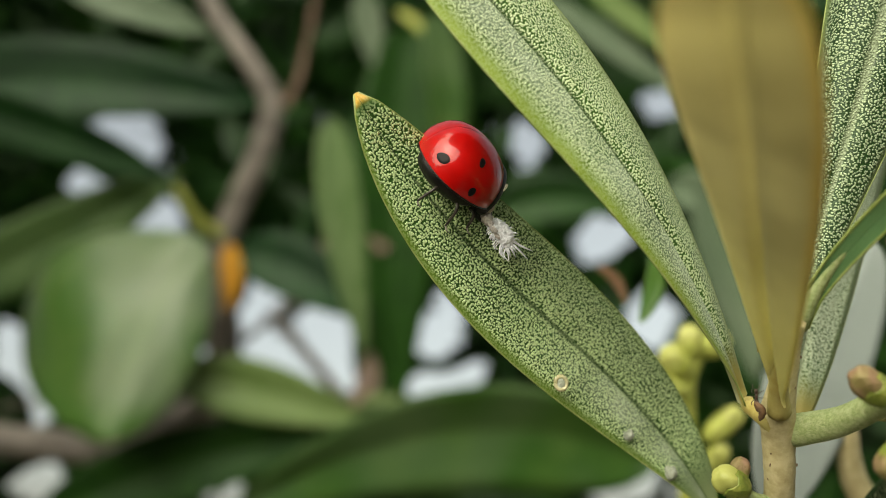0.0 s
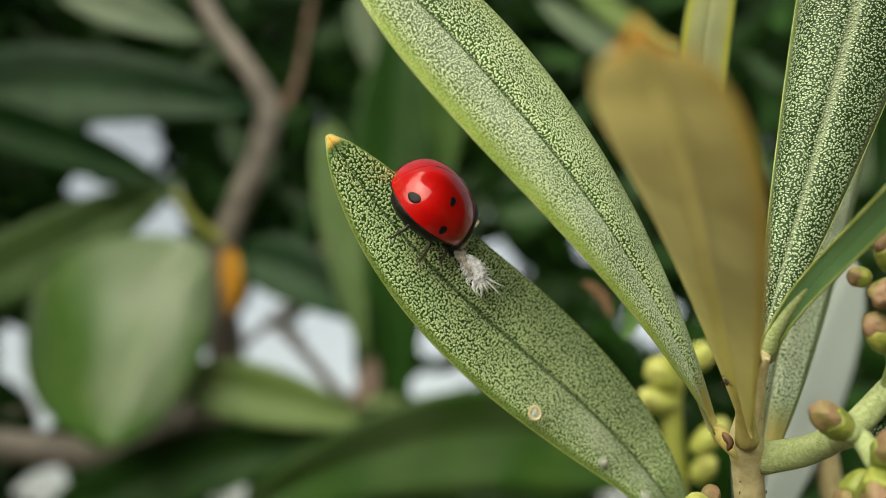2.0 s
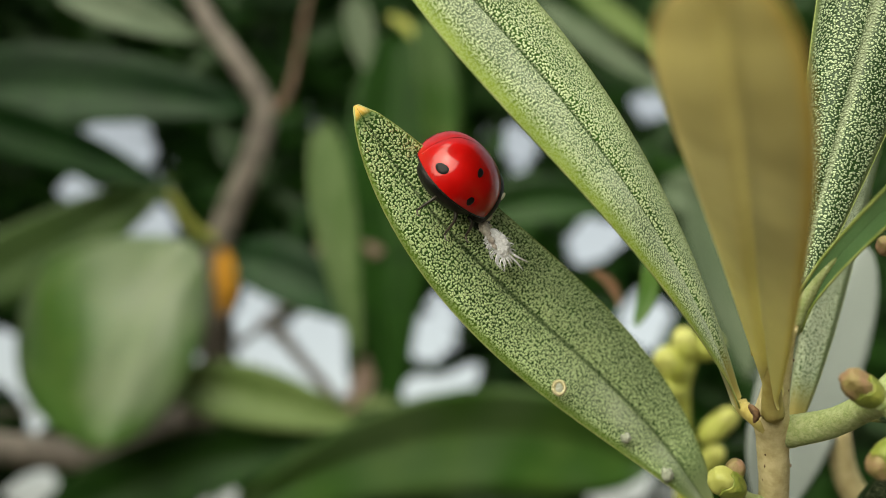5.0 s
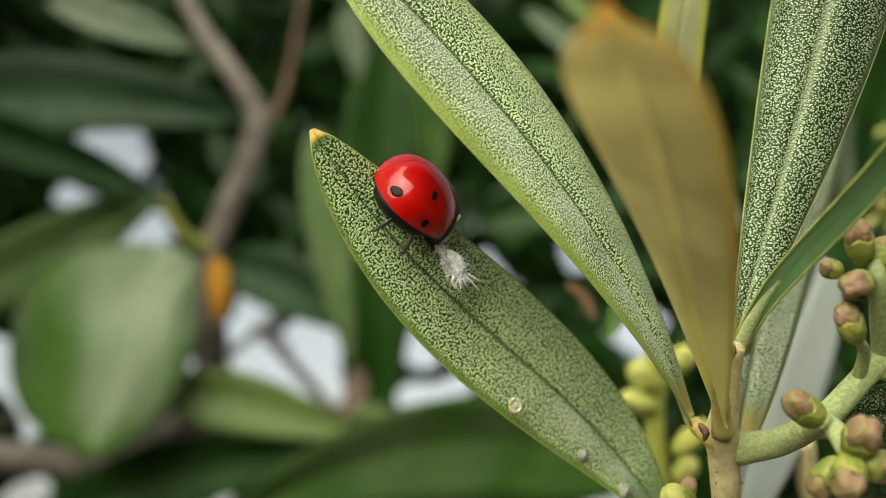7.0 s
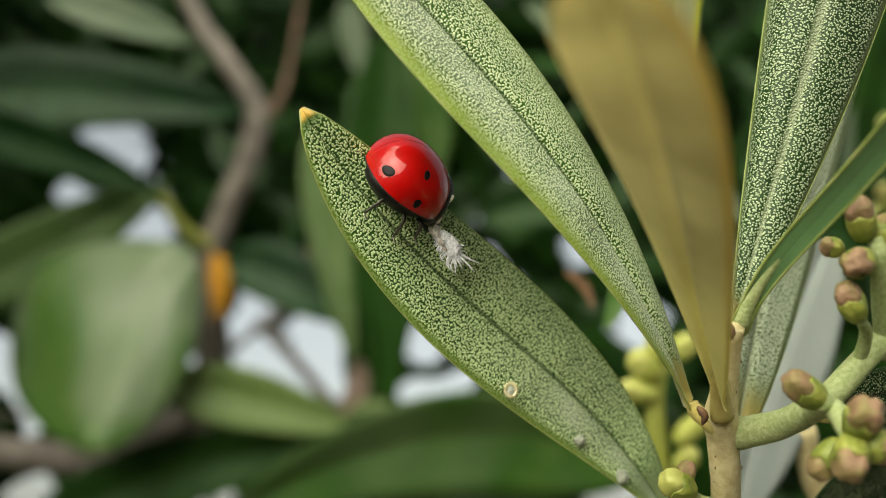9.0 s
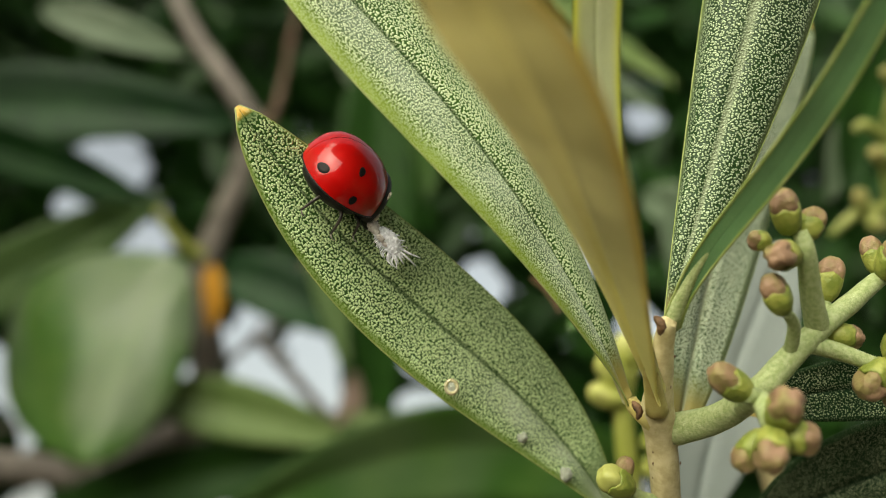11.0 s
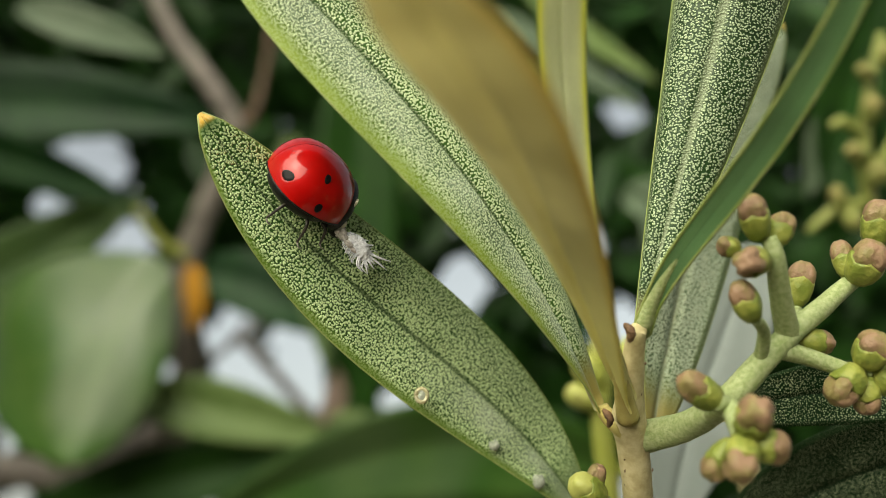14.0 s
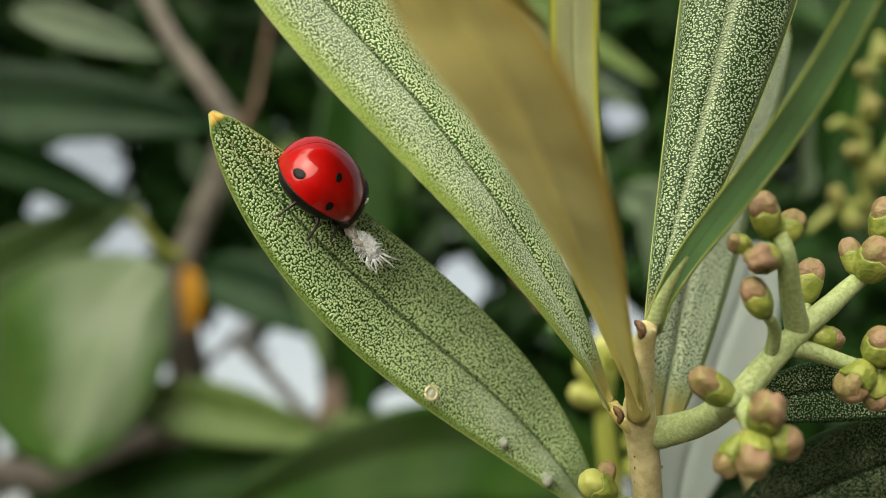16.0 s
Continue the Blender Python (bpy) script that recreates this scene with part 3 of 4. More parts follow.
ground.data.from_pydata([(-400, -400, 0), (400, -400, 0), (400, 400, 0), (-400, 400, 0)], [], [(0, 1, 2, 3)])
ground.data.materials.append(SOIL)
tagged(ground, "dry bare soil below the tree", "ground", kind="structure")

# ---- the crown behind ----
far = thing("olive_branch", (-7.296, 42.000, 6.024), "grey olive branch with broad dark leaves, out of focus", "branch")
rod("limb", [(-10.910, 43.000, 12.310), (-9.690, 42.500, 9.981), (-8.496, 42.000, 8.304), (-7.344, 42.000, 6.264), (-7.728, 42.000, 4.104), (-8.961, 42.500, 1.603), (-9.681, 43.000, -0.713), (-9.781, 44.000, -3.998), (-11.408, 46.000, -9.437)], [0.36, 0.38, 0.40, 0.5, 0.56, 0.58, 0.62, 0.65, 0.7], BARK_FAR, far, "grey-brown forked branch", bumpy=0.15)
rod("side_branch", [(-6.744, 42.0, 6.024), (-6.26, 42.3, 7.034), (-5.94, 42.6, 8.423), (-5.357, 43.0, 11.819)], [0.24, 0.17, 0.13, 0.12], TWIG_RED, far, "thin reddish side branch", steps=6)
rod("side_branch", [(-9.326, 42.500, 0.510), (-10.292, 41.500, 1.209), (-11.105, 41.000, 2.601)], [0.3, 0.24, 0.2], STALK_YELLOW, far, steps=6)
rod("side_branch", [(-20.738, 43.000, -8.084), (-17.701, 44.000, -8.649), (-14.432, 44.000, -8.775), (-10.389, 45.000, -6.660)], [0.7, 0.7, 0.6, 0.5], BARK_FAR, far, steps=6)
for line, thick in (
    ([(-7.334, 46.0, -3.522), (-5.888, 46.0, -5.231), (-4.101, 46.0, -7.386)], 0.16),
    ([(-9.305, 46.0, -4.442), (-7.728, 46.0, -2.734), (-6.414, 46.0, -1.814)], 0.12),
    ([(-11.666, 44.0, -6.638), (-9.152, 44.0, -3.998), (-9.655, 44.0, -1.986)], 0.14),
    ([(-20.608, 46.0, -7.386), (-18.768, 46.0, -7.123), (-16.928, 46.0, -7.465)], 0.10),
):
    rod("dead_twig", line, [thick, 0.9 * thick, 0.7 * thick], BARK_FAR, far, steps=6)
rod("dead_twig", [(-7.991, 46.000, -3.128), (-6.414, 46.000, -4.968), (-4.358, 46.500, -7.679)], [0.2, 0.16, 0.14], BARK_FAR, far, steps=6)
rod("dead_twig", [(-9.305, 46.000, -4.179), (-6.939, 46.000, -2.602), (-5.952, 46.500, -1.036)], [0.16, 0.14, 0.12], BARK_FAR, far, steps=6)
for p, mat, width, roll in (
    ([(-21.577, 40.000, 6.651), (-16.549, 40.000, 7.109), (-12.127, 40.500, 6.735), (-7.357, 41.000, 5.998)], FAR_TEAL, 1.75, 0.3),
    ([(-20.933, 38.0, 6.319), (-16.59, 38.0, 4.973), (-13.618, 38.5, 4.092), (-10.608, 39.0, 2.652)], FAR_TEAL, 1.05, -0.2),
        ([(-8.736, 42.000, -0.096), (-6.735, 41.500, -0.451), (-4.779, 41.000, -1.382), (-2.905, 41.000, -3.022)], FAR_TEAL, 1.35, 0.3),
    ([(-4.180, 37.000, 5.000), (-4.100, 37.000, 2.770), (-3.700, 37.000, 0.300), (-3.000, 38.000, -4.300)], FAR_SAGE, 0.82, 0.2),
    ([(-1.609, 44.000, 10.082), (-2.337, 43.500, 4.748), (-2.310, 43.000, -0.958), (-1.941, 43.000, -7.101)], FAR_SHADED, 1.9, 0.1),
    ([(-0.549, 40.000, 9.623), (0.137, 40.000, 7.337), (0.366, 40.000, 5.051), (0.137, 40.000, 2.537)], FAR_GREEN, 0.9, 0.3),
    ([(6.875, 32.000, -7.113), (3.218, 32.000, -5.467), (-1.170, 32.000, -5.102), (-7.387, 32.000, -8.942)], FAR_GREEN, 1.9, 0.25),
    ([(-10.563, 39.000, -5.148), (-8.558, 39.000, -5.103), (-5.883, 39.000, -6.039), (-2.912, 39.500, -6.862)], FAR_LIGHT, 1.2, 0.3),
    ([(-16.549, 40.000, -11.177), (-12.206, 40.000, -8.891), (-8.777, 40.000, -7.977), (-3.842, 41.000, -7.708)], FAR_SHADED, 1.5, 0.2),
    ([(-13.865, 36.000, 9.689), (-12.014, 36.000, 9.072), (-10.368, 36.000, 8.455), (-8.311, 36.000, 7.838)], FAR_GREY, 0.75, 0.3),
    ([(-8.988, 41.500, 0.261), (-8.869, 41.500, -0.688), (-8.751, 41.500, -1.636), (-9.106, 41.500, -2.622)], FAR_ORANGE, 0.46, 0.2),
    ([(-3.291, 40.000, 10.537), (-3.063, 40.000, 9.394), (-2.949, 40.000, 8.480), (-2.834, 40.000, 7.337)], FAR_GREY, 0.6, 0.2),
    ([(2.162, 44.000, 1.534), (3.922, 44.000, 2.288), (5.682, 44.000, 2.539), (8.197, 44.000, 1.785)], FAR_SHADED, 1.2, 0.2),
    ([(3.017, 30.000, 7.731), (4.389, 30.000, 6.531), (5.760, 30.000, 5.674), (7.646, 30.000, 4.474)], FAR_GREY, 0.45, 0.4),
    ([(3.776, 28.000, 7.696), (4.896, 28.000, 6.736), (6.016, 28.000, 5.936), (7.616, 28.000, 4.976)], FAR_LIGHT, 0.4, 0.4),
    ([(6.775, 26.000, 1.649), (7.221, 26.000, 0.163), (7.815, 26.000, -1.471), (8.261, 26.000, -3.551)], FAR_GREY, 0.75, 0.2),
    ([(10.500, 19.678, 6.000), (9.776, 19.714, 4.417), (9.285, 19.742, 3.058), (8.918, 19.777, 1.123)], FAR_SHADED, 1.0, 0.2),
    ([(10.600, 23.712, 3.543), (10.446, 23.725, 2.861), (10.333, 23.736, 2.178), (10.080, 23.753, 1.361)], FAR_GREY, 0.42, 0.2),
    ([(6.789, 30.000, 1.903), (7.646, 30.000, 1.731), (8.674, 30.000, 1.560), (9.874, 30.000, 1.046)], FAR_GREY, 0.7, 0.2),
):
    leaf(far, p, mat, width, roll, 0.0, 0.3, 0.55, 0.8, across=4, steps=20, thick=0.05)
for p, mat, width, label in (
    ([(-3.243, 44.0, -4.626), (-3.118, 44.0, -5.506), (-3.495, 44.0, -6.261), (-3.998, 44.0, -7.015)], FAR_DRY, 0.50, "withered pinkish leaf"),
    ([(-3.576, 42.0, -6.576), (-2.976, 42.0, -6.336), (-2.376, 42.0, -6.264), (-1.776, 42.0, -6.36)], FAR_LIGHT, 0.26, "small yellow shoot leaf"),
    ([(-2.016, 42.0, 10.104), (-1.344, 42.0, 9.864), (-0.936, 42.0, 9.504), (-0.576, 42.0, 8.784)], STALK_YELLOW, 0.22, "small yellow shoot leaf"),
    ([(-2.31, 43.0, 0.074), (-3.293, 43.0, 0.221), (-4.521, 43.0, 0.123), (-5.873, 43.0, -0.123)], FAR_DRY, 0.40, "withered pinkish leaf"),
):
    leaf(far, p, mat, width, 0.2, 0.0, 0.2, 0.5, 0.6, label=label, across=4, steps=14, thick=0.04)
leaf(far, [(-10.637, 41.000, 3.350), (-13.577, 40.000, 1.280), (-17.472, 39.000, -0.758), (-23.538, 38.000, -3.453)], FAR_GREEN, 1.4, 0.2, 0.0, 0.2, 1.0, 0.9, across=4, steps=24, thick=0.05)
leaf(far, [(-9.098, 38.000, 0.347), (-10.557, 37.400, -1.261), (-11.755, 36.800, -4.185), (-12.631, 36.000, -7.077)], FAR_BRIGHT, 3.9, -0.05, 0.0, -0.28, 0.85, 0.62, across=5, steps=24, thick=0.05, skew=0.42, groove=0.03, wave=0.10, seed=1.0)

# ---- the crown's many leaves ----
# openings to the sky, placed to fit the camera's view, as across, up, half width and half height in thousandths of the
# distance
# the last opening, out of view, is added to reflect sky on the ladybird
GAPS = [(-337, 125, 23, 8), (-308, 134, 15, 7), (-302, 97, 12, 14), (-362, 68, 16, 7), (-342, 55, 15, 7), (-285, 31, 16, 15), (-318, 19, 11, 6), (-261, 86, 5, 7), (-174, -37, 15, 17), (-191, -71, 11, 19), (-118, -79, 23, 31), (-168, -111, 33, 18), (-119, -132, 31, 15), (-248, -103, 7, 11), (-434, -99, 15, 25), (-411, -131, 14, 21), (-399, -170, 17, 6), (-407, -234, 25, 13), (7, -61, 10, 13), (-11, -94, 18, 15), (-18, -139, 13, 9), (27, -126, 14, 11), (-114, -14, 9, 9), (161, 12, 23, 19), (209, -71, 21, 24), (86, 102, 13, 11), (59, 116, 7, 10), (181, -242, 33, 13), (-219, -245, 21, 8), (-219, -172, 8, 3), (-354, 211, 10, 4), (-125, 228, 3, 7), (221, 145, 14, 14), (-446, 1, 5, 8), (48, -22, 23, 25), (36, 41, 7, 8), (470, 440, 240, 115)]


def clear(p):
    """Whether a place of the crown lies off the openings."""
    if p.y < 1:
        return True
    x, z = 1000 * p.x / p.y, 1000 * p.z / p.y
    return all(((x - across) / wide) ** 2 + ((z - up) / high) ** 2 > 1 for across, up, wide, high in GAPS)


def crown_leaves(count, place, size, seed):
    """Many small leaves in one mesh, each a folded blade of six faces."""
    rng = random.Random(seed)
    verts, faces, uvs = [], [], []
    while count:
        c = place(rng)
        if c is None:
            continue
        a = Vector((rng.uniform(-1, 1), rng.uniform(-0.6, 0.6), rng.uniform(-1, 0.6))).normalized()
        b = a.cross(Vector((rng.uniform(-0.5, 0.5), -1, rng.uniform(-0.5, 0.5)))).normalized()
        n = a.cross(b)
        length = size * rng.uniform(0.7, 1.3)
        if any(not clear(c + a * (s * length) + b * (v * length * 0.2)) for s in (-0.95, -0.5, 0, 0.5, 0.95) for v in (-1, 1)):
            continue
        count -= 1
        start = len(verts)
        for s, w in ((-1, 0.04), (-0.5, 0.8), (0.0, 1.0), (0.5, 0.75), (1, 0.03)):
            for v in (-1, 0, 1):
                verts.append(c + a * (s * length) + b * (v * w * length * 0.27) + n * (0.06 * length * (abs(v) * w - s * s)))
                uvs.append((0.5 + s / 2, 0.5 + v / 2))
        for i in range(4):
            for k in range(2):
                q = start + 3 * i + k
                faces.append((q, q + 1, q + 4, q + 3))
    return verts, faces, uvs


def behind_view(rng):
    """Places in the crown beyond the branch, where the openings are fitted to the camera's view."""
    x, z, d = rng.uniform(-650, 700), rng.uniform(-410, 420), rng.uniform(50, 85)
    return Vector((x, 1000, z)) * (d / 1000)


# ways for light, added through the unseen leaves behind the viewer and beyond the twig
OPEN = Vector((-0.36, -0.52, 0.77)).normalized()
OPEN_BEYOND = Vector((0.5, 0.62, 0.64)).normalized()


def all_round(rng):
    """Unseen leaves beside, above and behind the eye, added to block and shape the light."""
    a, h, d = rng.uniform(-math.pi, math.pi), rng.uniform(-0.9, 1.4), rng.uniform(45, 110)
    p = Vector((math.sin(a) * math.cos(h), math.cos(a) * math.cos(h), math.sin(h))) * d
    if p.y > 0 and abs(p.x) < 0.75 * p.y and abs(p.z) < 0.5 * p.y:
        return None
    if p.normalized().dot(OPEN) > 0.79 or p.normalized().dot(OPEN_BEYOND) > 0.48:
        return None
    return p


crown = thing("tree_crown", (0, 60, 0), "dense green foliage of the olive tree, darkened for its shade", "foliage", kind="stuff")
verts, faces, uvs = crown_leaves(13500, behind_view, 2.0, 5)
tagged(part("foliage", verts, faces, FAR_SHADED, crown, "", uvs), kind="stuff")
# leaves out of view, added to hold back light and darken reflections
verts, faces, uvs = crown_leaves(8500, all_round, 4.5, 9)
tagged(part("foliage", verts, faces, FAR_SHADED, crown, "", uvs), kind="stuff")

trunk = new("tree_trunk")
trunk["base"] = (0, 0, 0)
trunk.matrix_world = pose(0.1, 0.5, 0)
tagged(trunk, "grey olive trunk carrying the foliage", "tree trunk")
part("trunk", *tube(smooth_line([(-6, 4, -6), (-4, 2, 30), (3, -2, 65), (0, 0, 96)], 8), [9.5 - 0.19 * k for k in range(25)], 16, 0.25), BARK_FAR, trunk)
for ends in ([(0, 0, 92), (-14, 6, 110), (-30, 12, 128)], [(0, 0, 92), (14, 10, 112), (34, 30, 130)], [(0, 0, 92), (4, -30, 108), (8, -72, 118)]):
    part("limb", *tube(smooth_line(ends, 8), [4.6 - 0.2 * k for k in range(17)], 12, 0.2), BARK_FAR, trunk)

# ---- the ladybird ----
# Its own axes, in millimetres: x ahead, y to its left, z up from the rim of the wing cases.
AHEAD = Vector((0.718, 0.499, -0.486)).normalized()
BACK_UP = Vector((0.675, -0.324, 0.663))
BACK_UP = (BACK_UP - AHEAD * BACK_UP.dot(AHEAD)).normalized()
LEFT = BACK_UP.cross(AHEAD)
BODY = vec((0.071, 5.923, 0.454))
TURN = Matrix((AHEAD, LEFT, BACK_UP)).transposed().to_4x4()


def insect(name, place, turn, label, category, size=1.0):
    ob = new(name)
    ob.empty_display_size = 0.001
    ob.matrix_world = ROOT @ Matrix.Translation(place * CM) @ turn @ Matrix.Diagonal((size, size, size, 1))
    ob["base"] = (0, 0, 0)
    return tagged(ob, label, category)


def mm(points):
    return [vec(p) * 0.1 for p in points]


ladybird = insect("ladybird", BODY, TURN, "glossy red ladybird with black spots feeding on the leaf edge", "beetle")
HALF, WIDE, HIGH = 2.93, 2.95, 2.88


def dome(a, b, out=0.0):
    """A place on the wing cases: a runs from the tail (0) to the front (1), b from the right rim (-1) over the back (0) to the left rim (1)."""
    x = -HALF + 2 * HALF * a
    k = (2 * a - 1)
    r = max(0.0, 1 - abs(k) ** 2.3) ** 0.5
    r *= 1 - 0.10 * k
    t = b * math.pi / 2
    y, z = WIDE * r * math.sin(t), HIGH * r ** 0.85 * (math.cos(t) ** 0.9 if math.cos(t) > 1e-6 else 0)
    p = Vector((x, y, z))
    n = Vector((k * 0.9 / HALF, y / WIDE ** 2, (z + 0.15) / HIGH ** 2)).normalized()
    return p + n * out


def wing_case(side):
    verts, faces = [], []
    na, nb = 28, 16
    for i in range(na + 1):
        for j in range(nb + 1):
            a = 0.5 - 0.5 * math.cos(math.pi * i / na)
            b = side * (0.006 + 0.994 * j / nb)
            verts.append(dome(a, b, -0.022 * math.exp(-(j / 0.8) ** 2)))
    for i in range(na):
        for j in range(nb):
            q = i * (nb + 1) + j
            f = (q, q + 1, q + nb + 2, q + nb + 1)
            faces.append(f if side > 0 else f[::-1])
    rim = [verts[i * (nb + 1) + nb] for i in range(na + 1)]
    return part("wing_case", mm(verts), faces, RED, ladybird, "shiny red wing case"), rim


for side in (-1, 1):
    case, rim = wing_case(side)
    part("rim", *tube(mm(rim), [0.005] * len(rim), 8), BLACK, case)
    for a, b, ra, rb in ((0.11, 0.744, 0.048, 0.092), (0.443, 0.496, 0.036, 0.07), (0.509, 0.885, 0.040, 0.060)):
        verts = [dome(a, b * side, 0.022)]
        for ring in (0.5, 0.85, 1.0):
            for k in range(18):
                t = 2 * math.pi * k / 18
                wob = 1 + 0.05 * math.sin(3 * t + a * 20)
                verts.append(dome(a + ring * ra * wob * math.cos(t), side * (b + ring * rb * wob * math.sin(t)), 0.022 if ring < 1 else 0.0))
        faces = [(0, 1 + k, 1 + (k + 1) % 18) for k in range(18)]
        for ring in range(2):
            for k in range(18):
                q, w = 1 + ring * 18 + k, 1 + ring * 18 + (k + 1) % 18
                faces.append((q, q + 18, w + 18, w))
        part("spot", mm(verts), faces, SPOT, case, "black spot")


def blob(name, centre, size, material, parent, label="", lump=0.0, rings=12, sides=18, floor=-9.0):
    """A rounded body along an insect's own axes, in millimetres."""
    verts, faces = [], []
    c = vec(centre)
    for i in range(rings + 1):
        t = math.pi * (0.02 + 0.96 * i / rings)
        for k in range(sides):
            a = 2 * math.pi * k / sides
            d = Vector((-math.cos(t), math.sin(t) * math.cos(a), math.sin(t) * math.sin(a)))
            r = 1 + lump * noise.noise(d * 2.3 + c)
            q = c + Vector((d.x * size[0], d.y * size[1], d.z * size[2])) * r
            verts.append((q.x, q.y, max(q.z, floor)))
    for i in range(rings):
        for k in range(sides):
            q, w = i * sides + k, i * sides + (k + 1) % sides
            faces.append((q, w, w + sides, q + sides))
    faces.append(tuple(range(sides))[::-1])
    faces.append(tuple(range(len(verts) - sides, len(verts))))
    return part(name, mm(verts), faces, material, parent, label)


blob("belly", (-0.2, -0.05, -0.35), (2.35, 2.2, 1.0), BLACK, ladybird, "black underside")
shield = blob("neck_shield", (2.0, 0, 0.1), (1.0, 2.02, 2.1), BLACK, ladybird, "black neck shield with cream corners", rings=20, sides=28, floor=-0.6)
for centre, size in (((2.42, -1.21, 1.46), (0.10, 0.22, 0.32)), ((2.62, -1.48, 0.0), (0.20, 0.26, 0.30)), ((2.62, 1.48, 0.0), (0.20, 0.26, 0.30))):
    blob("cream_patch", centre, size, CREAM, shield)
head = blob("head", (2.75, -1.0, -0.65), (0.55, 0.75, 0.55), BLACK, ladybird, "black head bent down to its prey")
for side in (-1, 1):
    blob("pale_dot", (3.20, -1.0 + side * 0.42, -0.40), (0.12, 0.12, 0.10), CREAM, head)
    part("antenna", *tube(mm(smooth_line([(3.1, -1.0 + side * 0.5, -0.7), (3.4, -1.0 + side * 0.9, -0.7), (3.5, -1.0 + side * 1.1, -0.95)], 5)), [0.006] * 10 + [0.012], 6), LEG, head)
    for x0, x1, reach, low in ((1.6, 2.0, 1.9, -1.7), (0.4, 0.7, 2.15, -2.3), (-1.0, -1.7, 1.9, -2.1)):
        low = low if side < 0 else -1.1
        knee = ((x0 + x1) / 2, side * (reach + 0.1), 0.45 * low)
        foot = (x1 + 0.15, side * reach, low)
        leg = part("leg", *tube(mm(smooth_line([(x0, side * 1.5, -0.7), knee, foot], 6)), [0.014 - 0.0006 * k for k in range(13)], 8), LEG, ladybird)
        part("foot", *tube(mm(smooth_line([foot, (x1 + 0.30, side * (reach + 0.2), low - 0.12), (x1 + 0.56, side * (reach + 0.16), low - 0.16)], 5)), [0.006 - 0.0003 * k for k in range(11)], 7), CLAW, leg)

# ---- the mealybug ----
MEALY = vec((0.326, 5.990, 0.106))
M_AHEAD = Vector((-0.64, -0.18, 0.74)).normalized()
M_UP = Vector((0.15, -0.95, 0.1))
M_UP = (M_UP - M_AHEAD * M_UP.dot(M_AHEAD)).normalized()
M_TURN = Matrix((M_AHEAD, M_UP.cross(M_AHEAD), M_UP)).transposed().to_4x4()
mealybug = insect("mealybug", MEALY, M_TURN, "white waxy mealybug with a fringe of filaments held by the ladybird", "insect", 0.88)
verts, faces, sides, rings = [], [], 24, 44
for i in range(rings + 1):
    s = i / rings
    x = 1.3 - 2.6 * s
    w = 0.56 * (max(0.0, 1 - abs(2 * s - 1.1) ** 2.2)) ** 0.5 * (0.72 + 0.4 * s) + 0.03
    w *= 1 - 0.10 * (0.5 + 0.5 * math.cos(2 * math.pi * s * 9))
    bend = -0.10 * math.sin(math.pi * s)
    for k in range(sides):
        a = 2 * math.pi * k / sides
        r = w * (1 + 0.22 * noise.noise(Vector((x * 3, math.cos(a) * 1.6, math.sin(a) * 1.6))) + 0.12 * noise.noise(Vector((x * 9, math.cos(a) * 5, math.sin(a) * 5))))
        verts.append((x, bend + r * math.cos(a), 0.3 + 0.62 * r * math.sin(a)))
for i in range(rings):
    for k in range(sides):
        q, w = i * sides + k, i * sides + (k + 1) % sides
        faces.append((q, w, w + sides, q + sides))
faces += [tuple(range(sides))[::-1], tuple(range(rings * sides, rings * sides + sides))]
part("body", mm(verts), faces, WAX, mealybug, "segmented body under white wax")
blob("waxy_head", (1.25, 0, 0.32), (0.50, 0.40, 0.3), WAX_BARE, mealybug, lump=0.5)
for centre, size in (((0.35, 0.22, 0.56), (0.34, 0.20, 0.16)), ((0.85, 0.10, 0.50), (0.28, 0.22, 0.14)), ((-0.15, 0.30, 0.50), (0.26, 0.14, 0.14))):
    blob("bare_patch", centre, size, WAX_BARE, mealybug, lump=0.6)
for centre, size in (((-0.25, -0.42, 0.48), (0.62, 0.30, 0.26)), ((-0.75, -0.22, 0.42), (0.42, 0.36, 0.24)), ((0.35, -0.40, 0.40), (0.40, 0.20, 0.20))):
    blob("wax_tuft", centre, size, WAX, mealybug, lump=0.7, rings=20, sides=26)
rng = random.Random(4)
for side in (-1, 1):
    for i in range(17):
        s = i / 16
        x = 1.0 - 2.15 * s
        w = 0.52 * (max(0.0, 1 - abs(2 * s - 1.1) ** 2.4)) ** 0.5 + 0.05
        long = (0.16 + 0.42 * s ** 2) * rng.uniform(0.55, 1.7)
        tail = rng.uniform(-0.5, 0.25) - 0.9 * s ** 2
        line = smooth_line([(x, side * w * 0.8 - 0.06, 0.3), (x + 0.4 * tail * long, side * (w + 0.5 * long), 0.3 + rng.uniform(-0.12, 0.2)), (x + tail * long + rng.uniform(-0.1, 0.1), side * (w + long * (1 - 0.4 * s)), 0.2 + rng.uniform(-0.15, 0.25))], 4)
        thick = rng.uniform(0.6, 1.25)
        part("filament", *tube(mm(line), [thick * k for k in (0.0072, 0.007, 0.0068, 0.006, 0.0055, 0.005, 0.004, 0.003, 0.0015)], 6), WAX, mealybug)
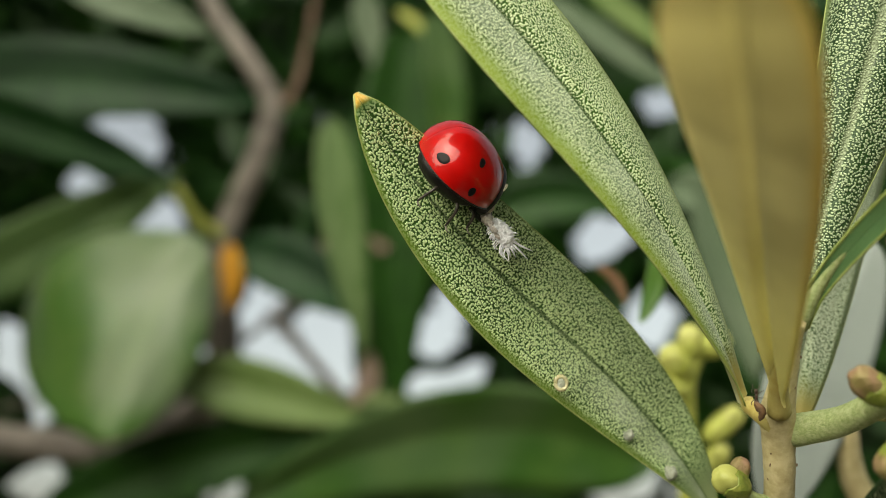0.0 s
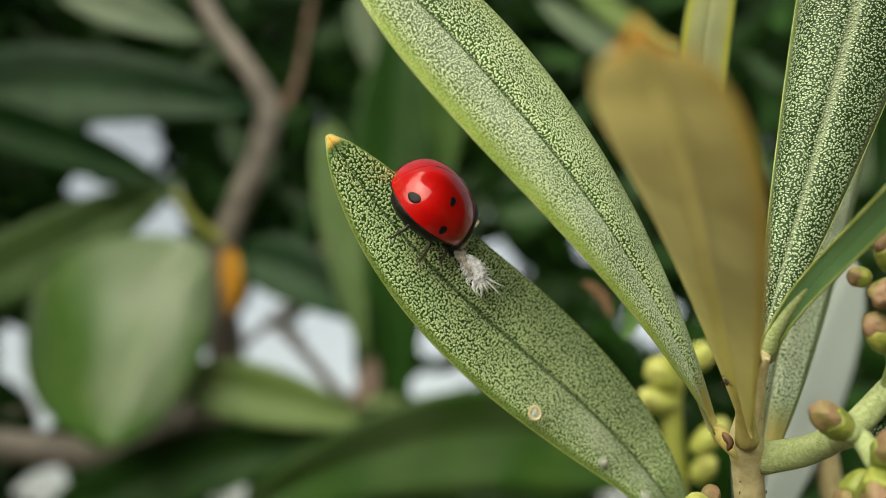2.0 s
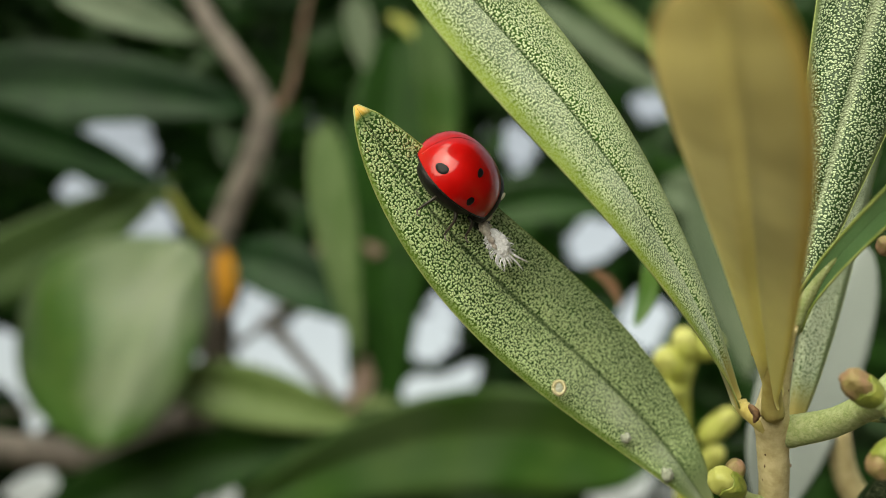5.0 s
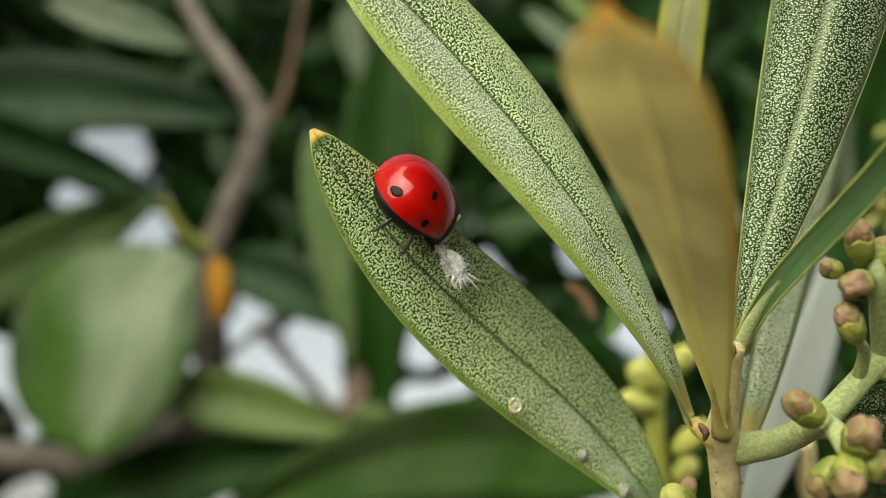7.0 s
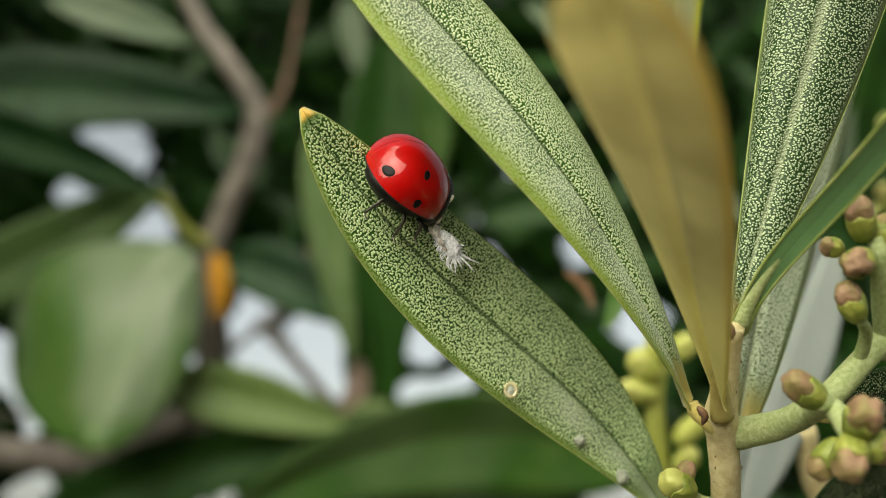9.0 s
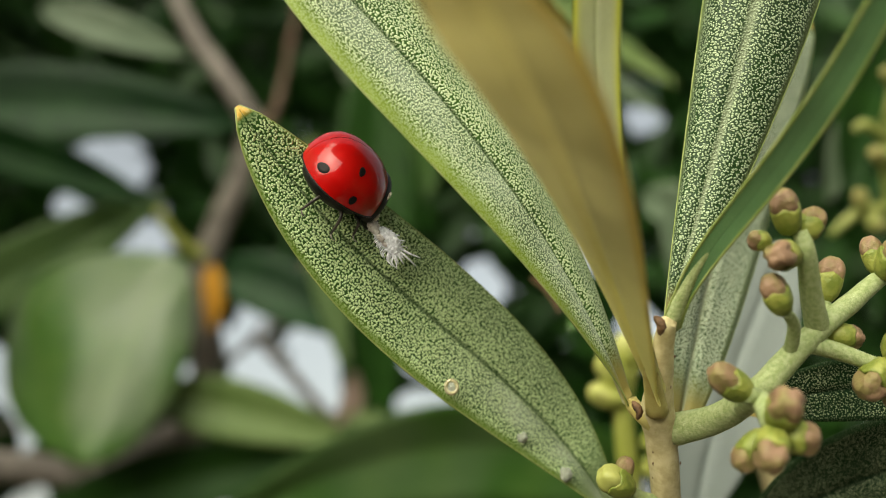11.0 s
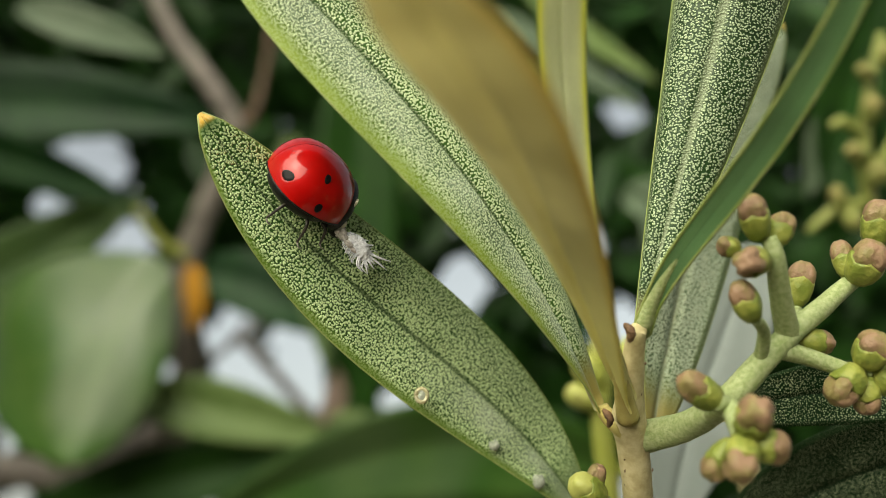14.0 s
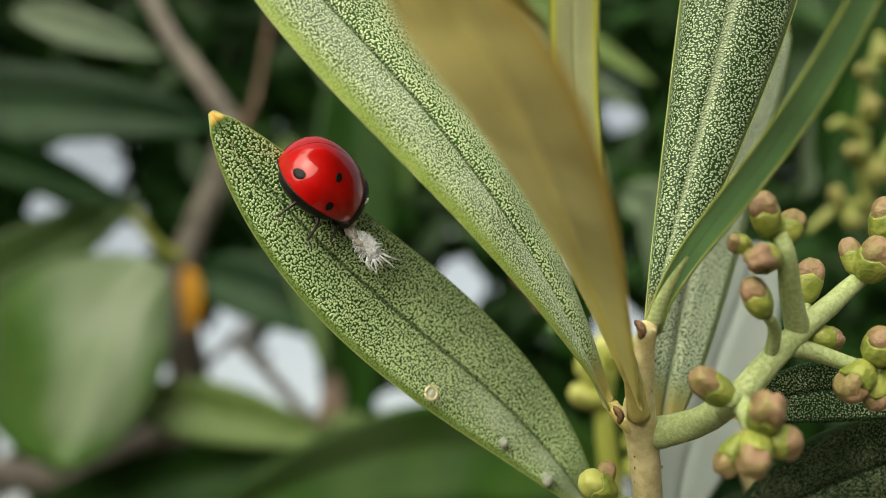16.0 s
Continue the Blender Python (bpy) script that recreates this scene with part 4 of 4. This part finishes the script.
for y, long, swing in ((-0.34, 1.5, -0.35), (-0.26, 0.7, -0.2), (-0.14, 1.7, -0.2), (-0.04, 0.8, 0.1), (0.08, 1.0, 0.1), (0.2, 0.7, 0.2), (0.3, 0.9, 0.3)):
    line = smooth_line([(-1.1, y, 0.3), (-1.15 - 0.5 * long, y * 1.4 + 0.3 * swing, 0.42), (-1.2 - long, y * 1.5 + swing + rng.uniform(-0.12, 0.12), 0.26)], 4)
    part("filament", *tube(mm(line), [0.0085, 0.0085, 0.008, 0.0075, 0.007, 0.006, 0.005, 0.0035, 0.0015], 6), WAX, mealybug)

# ---- small things on the leaf ----
for centre, r, name, label in (((0.734, 6.153, -0.834), 0.036, "insect_egg", "tiny amber ring-shaped empty egg on the leaf"),):
    egg = thing(name, centre, label, "egg")
    c = vec(centre)
    n = Vector((0.1, -0.97, 0.2)).normalized()
    u = n.cross(Vector((0, 0, 1))).normalized()
    w = n.cross(u)
    ring = [c + (u * math.cos(2 * math.pi * k / 20) * r + w * math.sin(2 * math.pi * k / 20) * r * 1.15) for k in range(21)]
    part("wall", *tube(ring, [0.013] * 21, 8, 0.2), RESIN, egg)
    verts, faces = tube([c - n * 0.03, c - n * 0.005, c + n * 0.004], [r, r, r * 0.9], 18)
    part("floor", verts, faces, FLECK, egg)
for centre, r in (((1.197, 6.362, -1.200), 0.035), ((1.490, 6.470, -1.465), 0.045)):
    lump = thing("wax_fleck", centre, "small white waxy fleck stuck on the leaf", "wax")
    lump_verts, lump_faces = tube([vec(centre) + Vector((0.0, 0.03, 0.0)), vec(centre), vec(centre) + Vector((0.01, -0.02, 0.01)), vec(centre) + Vector((0.01, -0.03, 0.01))], [r * 0.9, r, r * 0.75, r * 0.2], 12, 0.5)
    part("wax", lump_verts, lump_faces, FLECK, lump)

# ---- the ant ----
ant = insect("ant", vec((1.752, 5.490, -0.623)), pose(0, 0, 0), "tiny dark brown ant climbing the leaf stalk", "ant", 0.6)
blob("abdomen", (-0.45, 0, 0.2), (0.34, 0.22, 0.2), ANT, ant)
blob("thorax", (0.1, 0, 0.22), (0.32, 0.14, 0.15), ANT, ant)
ant_head = blob("head", (0.62, 0, 0.24), (0.24, 0.2, 0.18), ANT, ant)
for side in (-1, 1):
    part("antenna", *tube(mm(smooth_line([(0.8, side * 0.08, 0.3), (1.0, side * 0.35, 0.35), (1.3, side * 0.4, 0.2)], 4)), [0.0025] * 9, 5), ANT, ant_head)
    for x0, x1 in ((0.3, 0.75), (0.1, 0.05), (-0.1, -0.8)):
        part("leg", *tube(mm(smooth_line([(x0, side * 0.08, 0.2), ((x0 + x1) / 2, side * 0.4, 0.42), (x1, side * 0.65, 0.0)], 4)), [0.004] * 9, 5), ANT, ant)


def motions():
    """What moves: the ant climbs out of sight, the mealybug is tugged a little."""
    def climb(place, lean):
        up = Vector((math.sin(radians(lean)), 0, math.cos(radians(lean))))
        out = Vector((-0.8, -0.6, 0))
        out = (out - up * out.dot(up)).normalized()
        return ROOT @ Matrix.Translation(vec(place) * CM) @ Matrix((up, out.cross(up), out)).transposed().to_4x4()

    walk(ant, [(0.0, climb((1.814, 5.700, -0.857), 0)), (0.5, climb((1.790, 5.624, -0.828), 8)), (1.0, climb((1.779, 5.516, -0.737), 0)), (1.5, climb((1.758, 5.510, -0.628), 4)), (2.0, climb((1.721, 5.303, -0.505), 4)), (2.5, climb((1.621, 5.092, -0.431), -14)), (3.0, climb((1.577, 5.083, -0.248), -20)), (3.3, climb((1.621, 4.838, -0.078), 10)), (4.0, climb((1.55, 4.75, 0.05), -30)), (6.0, climb((1.28, 4.3, 0.3), -30)), (16.0, climb((1.28, 4.3, 0.3), -30))])

    # the mealybug is tugged and turned a little while it is eaten
    def tug(x, z, spin):
        return ROOT @ Matrix.Translation((MEALY + Vector((x, 0, z))) * CM) @ M_TURN @ pose(0, 0, 0, 0, 0, spin)

    walk(mealybug, [(0.0, tug(0, 0, 0)), (2.0, tug(0.003, -0.006, -1.5)), (4.0, tug(-0.006, -0.012, -2.5)), (7.0, tug(-0.006, -0.012, -3)), (10.5, tug(0.004, -0.006, 0)), (12.5, tug(0.012, 0.004, 2.5)), (14.0, tug(0.014, 0.008, 3.5)), (16.0, tug(0.01, 0.006, 3))])


motions()
